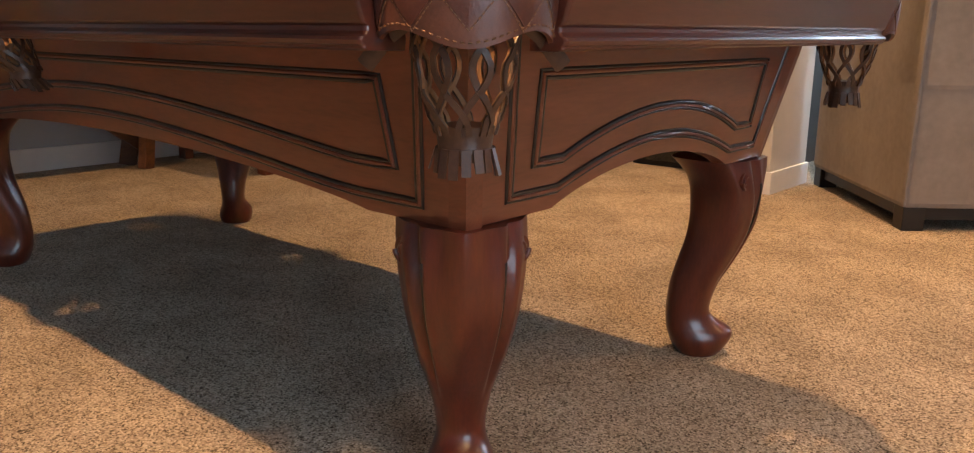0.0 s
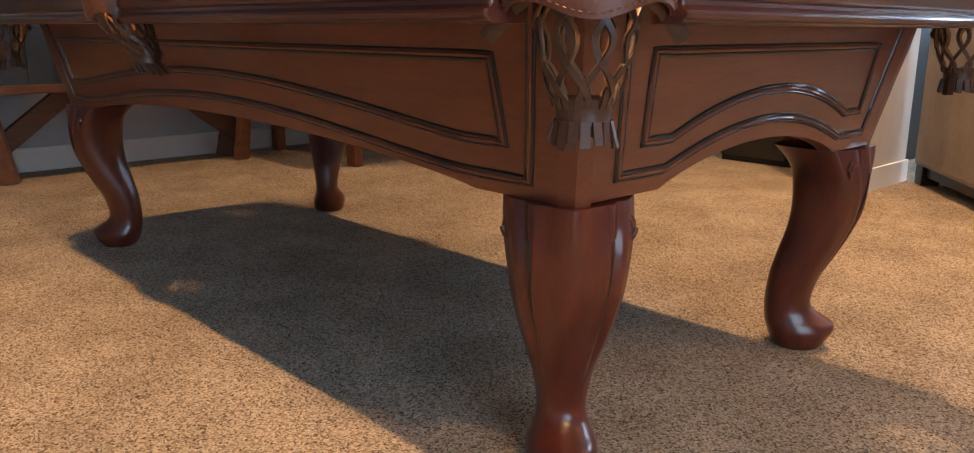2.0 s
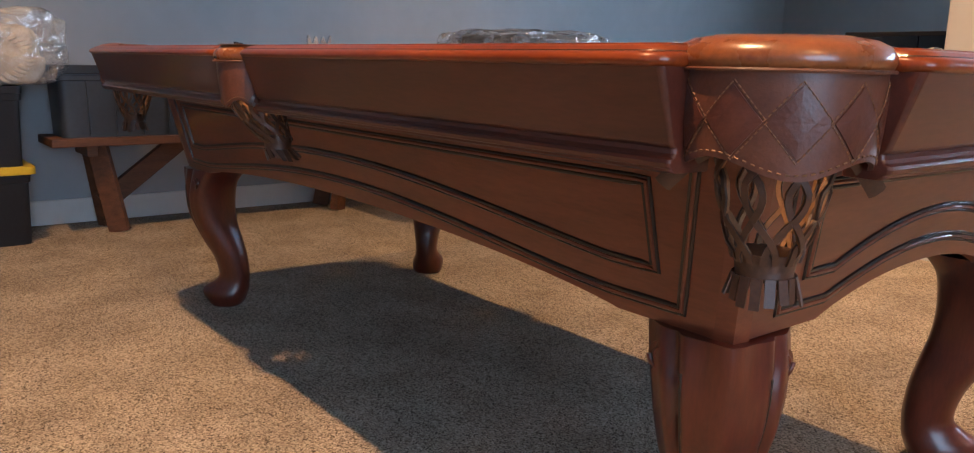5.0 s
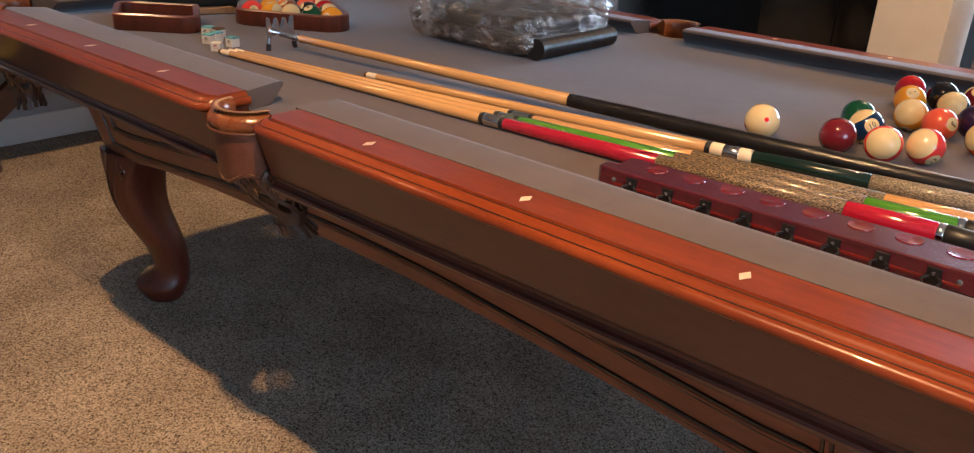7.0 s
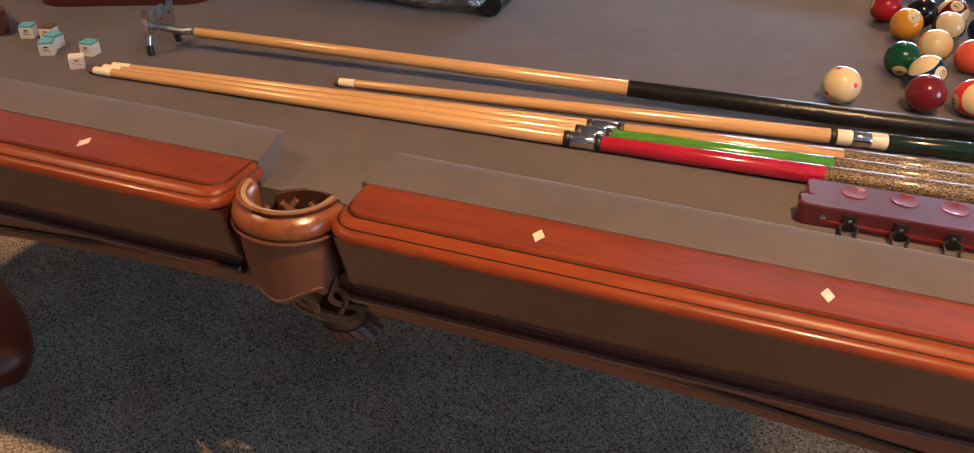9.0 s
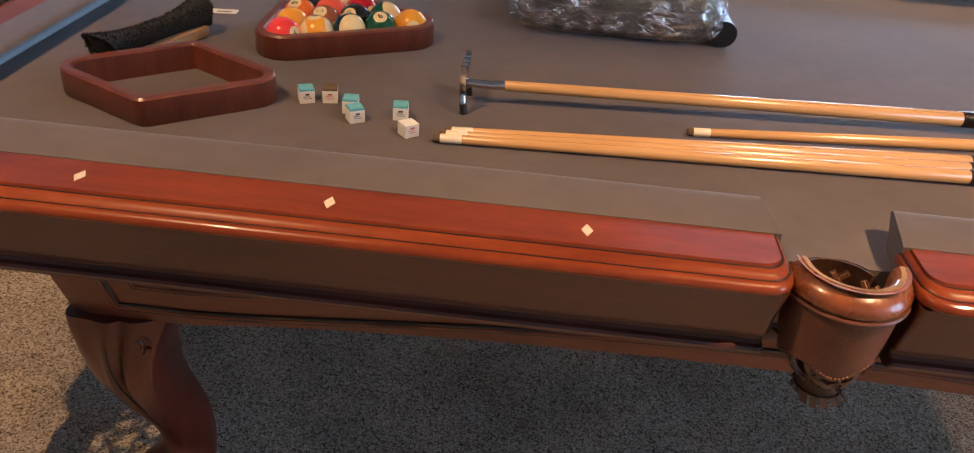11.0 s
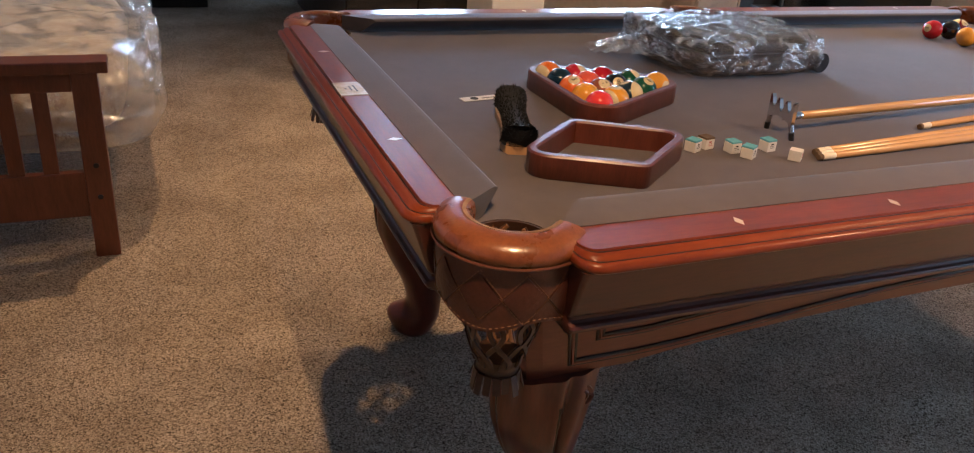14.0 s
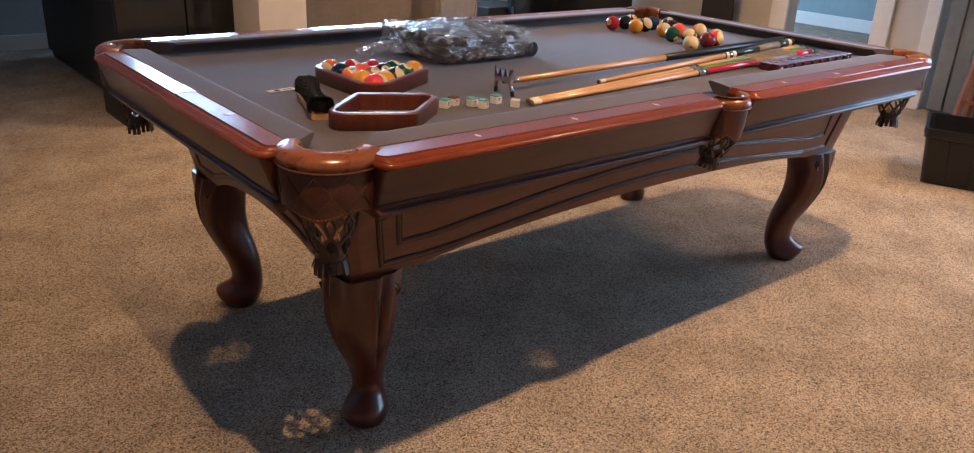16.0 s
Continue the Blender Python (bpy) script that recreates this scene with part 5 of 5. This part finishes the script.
tote("storage_tote", "dark slate plastic tote on the bench", -2.52, -2.27, -0.605, -0.010, 0.430, 0.295, "tote_blue", "tote", taper=0.93)
tote("storage_tote", "black tote with yellow lid on the carpet", -2.545, -2.20, -1.42, -0.725, 0.0, 0.315, "black", "yellow", taper=0.95)
tote("storage_tote", "black tote stacked on a yellow lid", -2.545, -2.205, -1.42, -0.735, 0.327, 0.325, "black", taper=0.95)
BUN = thing("wrapped_bundle", "cream fringed bundle in clear plastic on totes", "bundle", pose(-2.36, -0.88, 0.653))
part("fabric", soft_slab(-0.14, 0.12, -0.26, 0.24, 0.0, 0.25, 0.05, 0.035, 7, 3.0), "lace", BUN, "cream patterned fabric", smooth=70)
bm = bmesh.new()
for k in range(40):
    a = 2 * math.pi * k / 40
    tube(bm, [(0.118, 0.16 * math.cos(a), 0.12 + 0.09 * math.sin(a)), (0.128, 0.19 * math.cos(a), 0.12 + 0.11 * math.sin(a)), (0.124, 0.215 * math.cos(a + 0.05), 0.12 + 0.125 * math.sin(a + 0.05))], [0.012, 0.011, 0.004], 5)
part("fringe", bm, "lace", BUN, "scalloped fringe", smooth=60)
part("plastic_bag", soft_slab(-0.17, 0.17, -0.31, 0.32, 0.0, 0.30, 0.05, 0.04, 7, 13.0), "film_futon", BUN, "clear plastic bag", smooth=30)

# futon with wrapped mattress
FUT = thing("futon_frame", "cherry wood futon frame with slatted arms", "futon")
for ya in (1.05, 2.98):
    arm = part("arm_rest", boxed(-2.53, -1.665, ya - 0.045, ya + 0.045, 0.578, 0.612, 0.005), "futon_wood", FUT)
    for x0, x1 in ((-1.765, -1.695), (-2.52, -2.45)):
        part("post", boxed(x0, x1, ya - 0.025, ya + 0.025, 0.0, 0.578, 0.004), "futon_wood", FUT)
    part("upper_rail", boxed(-2.45, -1.765, ya - 0.015, ya + 0.015, 0.52, 0.578, 0.003), "futon_wood", FUT)
    part("lower_rail", boxed(-2.45, -1.765, ya - 0.015, ya + 0.015, 0.135, 0.275, 0.003), "futon_wood", FUT)
    for k in range(7):
        x = -2.385 + k * 0.089
        part("slat", boxed(x - 0.021, x + 0.021, ya - 0.009, ya + 0.009, 0.275, 0.52, 0.002), "futon_wood", FUT)
    for z in (0.20, 0.30):
        for yy in (-0.026, 0.026):
            bm = bmesh.new()
            lathe(bm, [(0.008, 0), (0.008, 0.002), (0.004, 0.003)], 10, pose(-1.73, ya + yy, z, 90 if yy < 0 else -90, 0, 0))
            part("bolt", bm, "black", FUT, "dark bolt head")
part("seat_rail", boxed(-1.77, -1.735, 1.08, 2.95, 0.22, 0.31, 0.004), "futon_wood", FUT)
part("seat_rail", boxed(-2.49, -2.455, 1.08, 2.95, 0.22, 0.31, 0.004), "futon_wood", FUT)
MAT = thing("wrapped_mattress", "cream futon mattress in milky plastic cover", "mattress", pose(-1.93, 2.02, 0.312))
part("mattress", soft_slab(-0.5, 0.30, -0.85, 0.85, 0.0, 0.17, 0.05, 0.02, 4, 2.0), "mattress", MAT, "cream ticking mattress", smooth=70)
part("backrest", soft_slab(-0.56, -0.30, -0.85, 0.85, 0.17, 0.54, 0.05, 0.02, 4, 6.0), "mattress", MAT, "cream folded mattress back", smooth=70)
part("plastic_cover", soft_slab(-0.52, 0.40, -0.90, 0.90, -0.13, 0.27, 0.05, 0.06, 5, 21.0), "film_futon", MAT, "milky crinkled plastic cover", smooth=30)

# armchair seen from behind
CH = thing("armchair", "taupe upholstered armchair with dark feet", "armchair", Matrix.Translation((0.948, 1.948, 0)) @ pose(0, 0, 0, 0, 0, 39))
part("body", boxed(0.0, 0.92, 0.0, 0.96, 0.085, 0.86, 0.02), "sofa", CH)
part("back", boxed(0.0, 0.92, -0.004, 0.20, 0.50, 0.98, 0.03), "sofa", CH, "taupe upholstered back")
# Near-black block stands in for the shaded recess under the seat.
part("base_shade_block", boxed(0.03, 0.89, 0.03, 0.93, 0.04, 0.09), "dark_frame", CH)
for x0 in (0.01, 0.83):
    for y0 in (0.01, 0.87):
        part("foot", boxed(x0, x0 + 0.08, y0, y0 + 0.08, 0.0, 0.09, 0.004), "dark_frame", CH, "black wooden foot")
for x in (0.004, 0.916):
    bm = bmesh.new()
    tube(bm, [(x, -0.002, 0.10), (x, -0.006, 0.5), (x, -0.010, 0.95)], 0.006, 6)
    part("piping", bm, "sofa", CH, smooth=50)

# dark glass cabinet beside the pillar
CAB = thing("glass_cabinet", "black cabinet with dark glossy glass doors", "cabinet")
part("body", boxed(-0.62, 0.12, 2.66, 3.05, 0.0, 0.98, 0.004), "dark_frame", CAB)
part("glass_door", boxed(-0.615, -0.25, 2.64, 2.658, 0.03, 0.96, 0.003), "screen", CAB, "dark glass door")
part("glass_door", boxed(-0.245, 0.115, 2.64, 2.658, 0.03, 0.96, 0.003), "screen", CAB, "dark glass door")
SIDE = thing("low_dresser", "dark low dresser beside the far wall", "dresser")
part("body", boxed(-0.50, 0.10, 3.2, 4.9, 0.05, 0.80, 0.006), "dark_frame", SIDE)
part("plinth", boxed(-0.48, 0.08, 3.22, 4.88, 0.0, 0.05), "black", SIDE)
CON = thing("media_console", "black media console against the far wall", "console")
part("body", boxed(-2.45, -1.10, 4.72, 5.16, 0.06, 0.62, 0.006), "black", CON)
part("plinth", boxed(-2.42, -1.13, 4.75, 5.14, 0.0, 0.06), "black", CON)

# black screen on a stand, loudspeaker, tote and stool on the far side
TV = thing("television", "large black television on a low stand", "television")
part("screen", boxed(2.62, 4.02, 3.22, 3.25, 0.16, 1.02, 0.004), "screen", TV, "dark glossy screen")
part("bezel", boxed(2.60, 4.04, 3.252, 3.30, 0.13, 1.05, 0.008), "black", TV)
part("stand", boxed(2.42, 4.05, 3.31, 3.62, 0.0, 0.42, 0.006), "dark_frame", TV, "dark low stand")
# Slate blue on shelves and post carries the bluish light they reflect.
for z in (0.13, 0.28):
    part("shelf", boxed(2.40, 2.60, 3.20, 3.31, z, z + 0.012), "tote_blue", TV)
part("post", boxed(2.575, 2.59, 3.20, 3.22, 0.0, 0.43), "tote_blue", TV)
SPK = thing("loudspeaker", "dark floor loudspeaker with round cone", "loudspeaker", pose(3.86, 2.18, 0, 0, 0, 38))
part("body", boxed(-0.11, 0.11, -0.12, 0.12, 0.0, 0.85, 0.006), "dark_frame", SPK)
bm = bmesh.new()
lathe(bm, [(0.085, 0), (0.085, 0.006), (0.070, 0.008), (0.050, -0.012), (0.025, -0.02), (0.001, -0.01)], 24, pose(0, -0.12, 0.44, 90, 0, 0))
part("cone", bm, "tote", SPK, "grey round speaker cone", smooth=50)
tote("open_bin", "empty black plastic bin on the carpet", -0.21, 0.21, -0.31, 0.31, 0.0, 0.285, "black", None, pose(2.70, -0.43, 0, 0, 0, 22), 0.88, True)
ST = thing("wooden_stool", "brown wooden stool by the closet", "stool", pose(3.80, -0.03, 0, 0, 0, 10))
part("seat", boxed(-0.18, 0.18, -0.18, 0.18, 0.60, 0.64, 0.008), "stool_wood", ST)
for sx in (1, -1):
    for sy in (1, -1):
        bm = bmesh.new()
        beam(bm, (sx * 0.18, sy * 0.18, 0), (sx * 0.13, sy * 0.13, 0.60), 0.035, 0.035, 0.004)
        part("leg", bm, "stool_wood", ST)
for sx in (1, -1):
    part("rung", boxed(sx * 0.165 - 0.01, sx * 0.165 + 0.01, -0.16, 0.16, 0.20, 0.22), "stool_wood", ST)
    part("rung", boxed(-0.16, 0.16, sx * 0.165 - 0.01, sx * 0.165 + 0.01, 0.28, 0.30), "stool_wood", ST)
JK = thing("hanging_jacket", "dark jacket hanging on the far wall", "jacket", pose(7.30, 2.55, 0))
part("cloth", soft_slab(-0.06, 0.08, -0.20, 0.20, 0.55, 1.5, 0.05, 0.05, 5, 30.0), "jacket", JK, smooth=70)
part("hook", boxed(0.06, 0.10, -0.02, 0.02, 1.48, 1.56, 0.004), "dark_frame", JK)
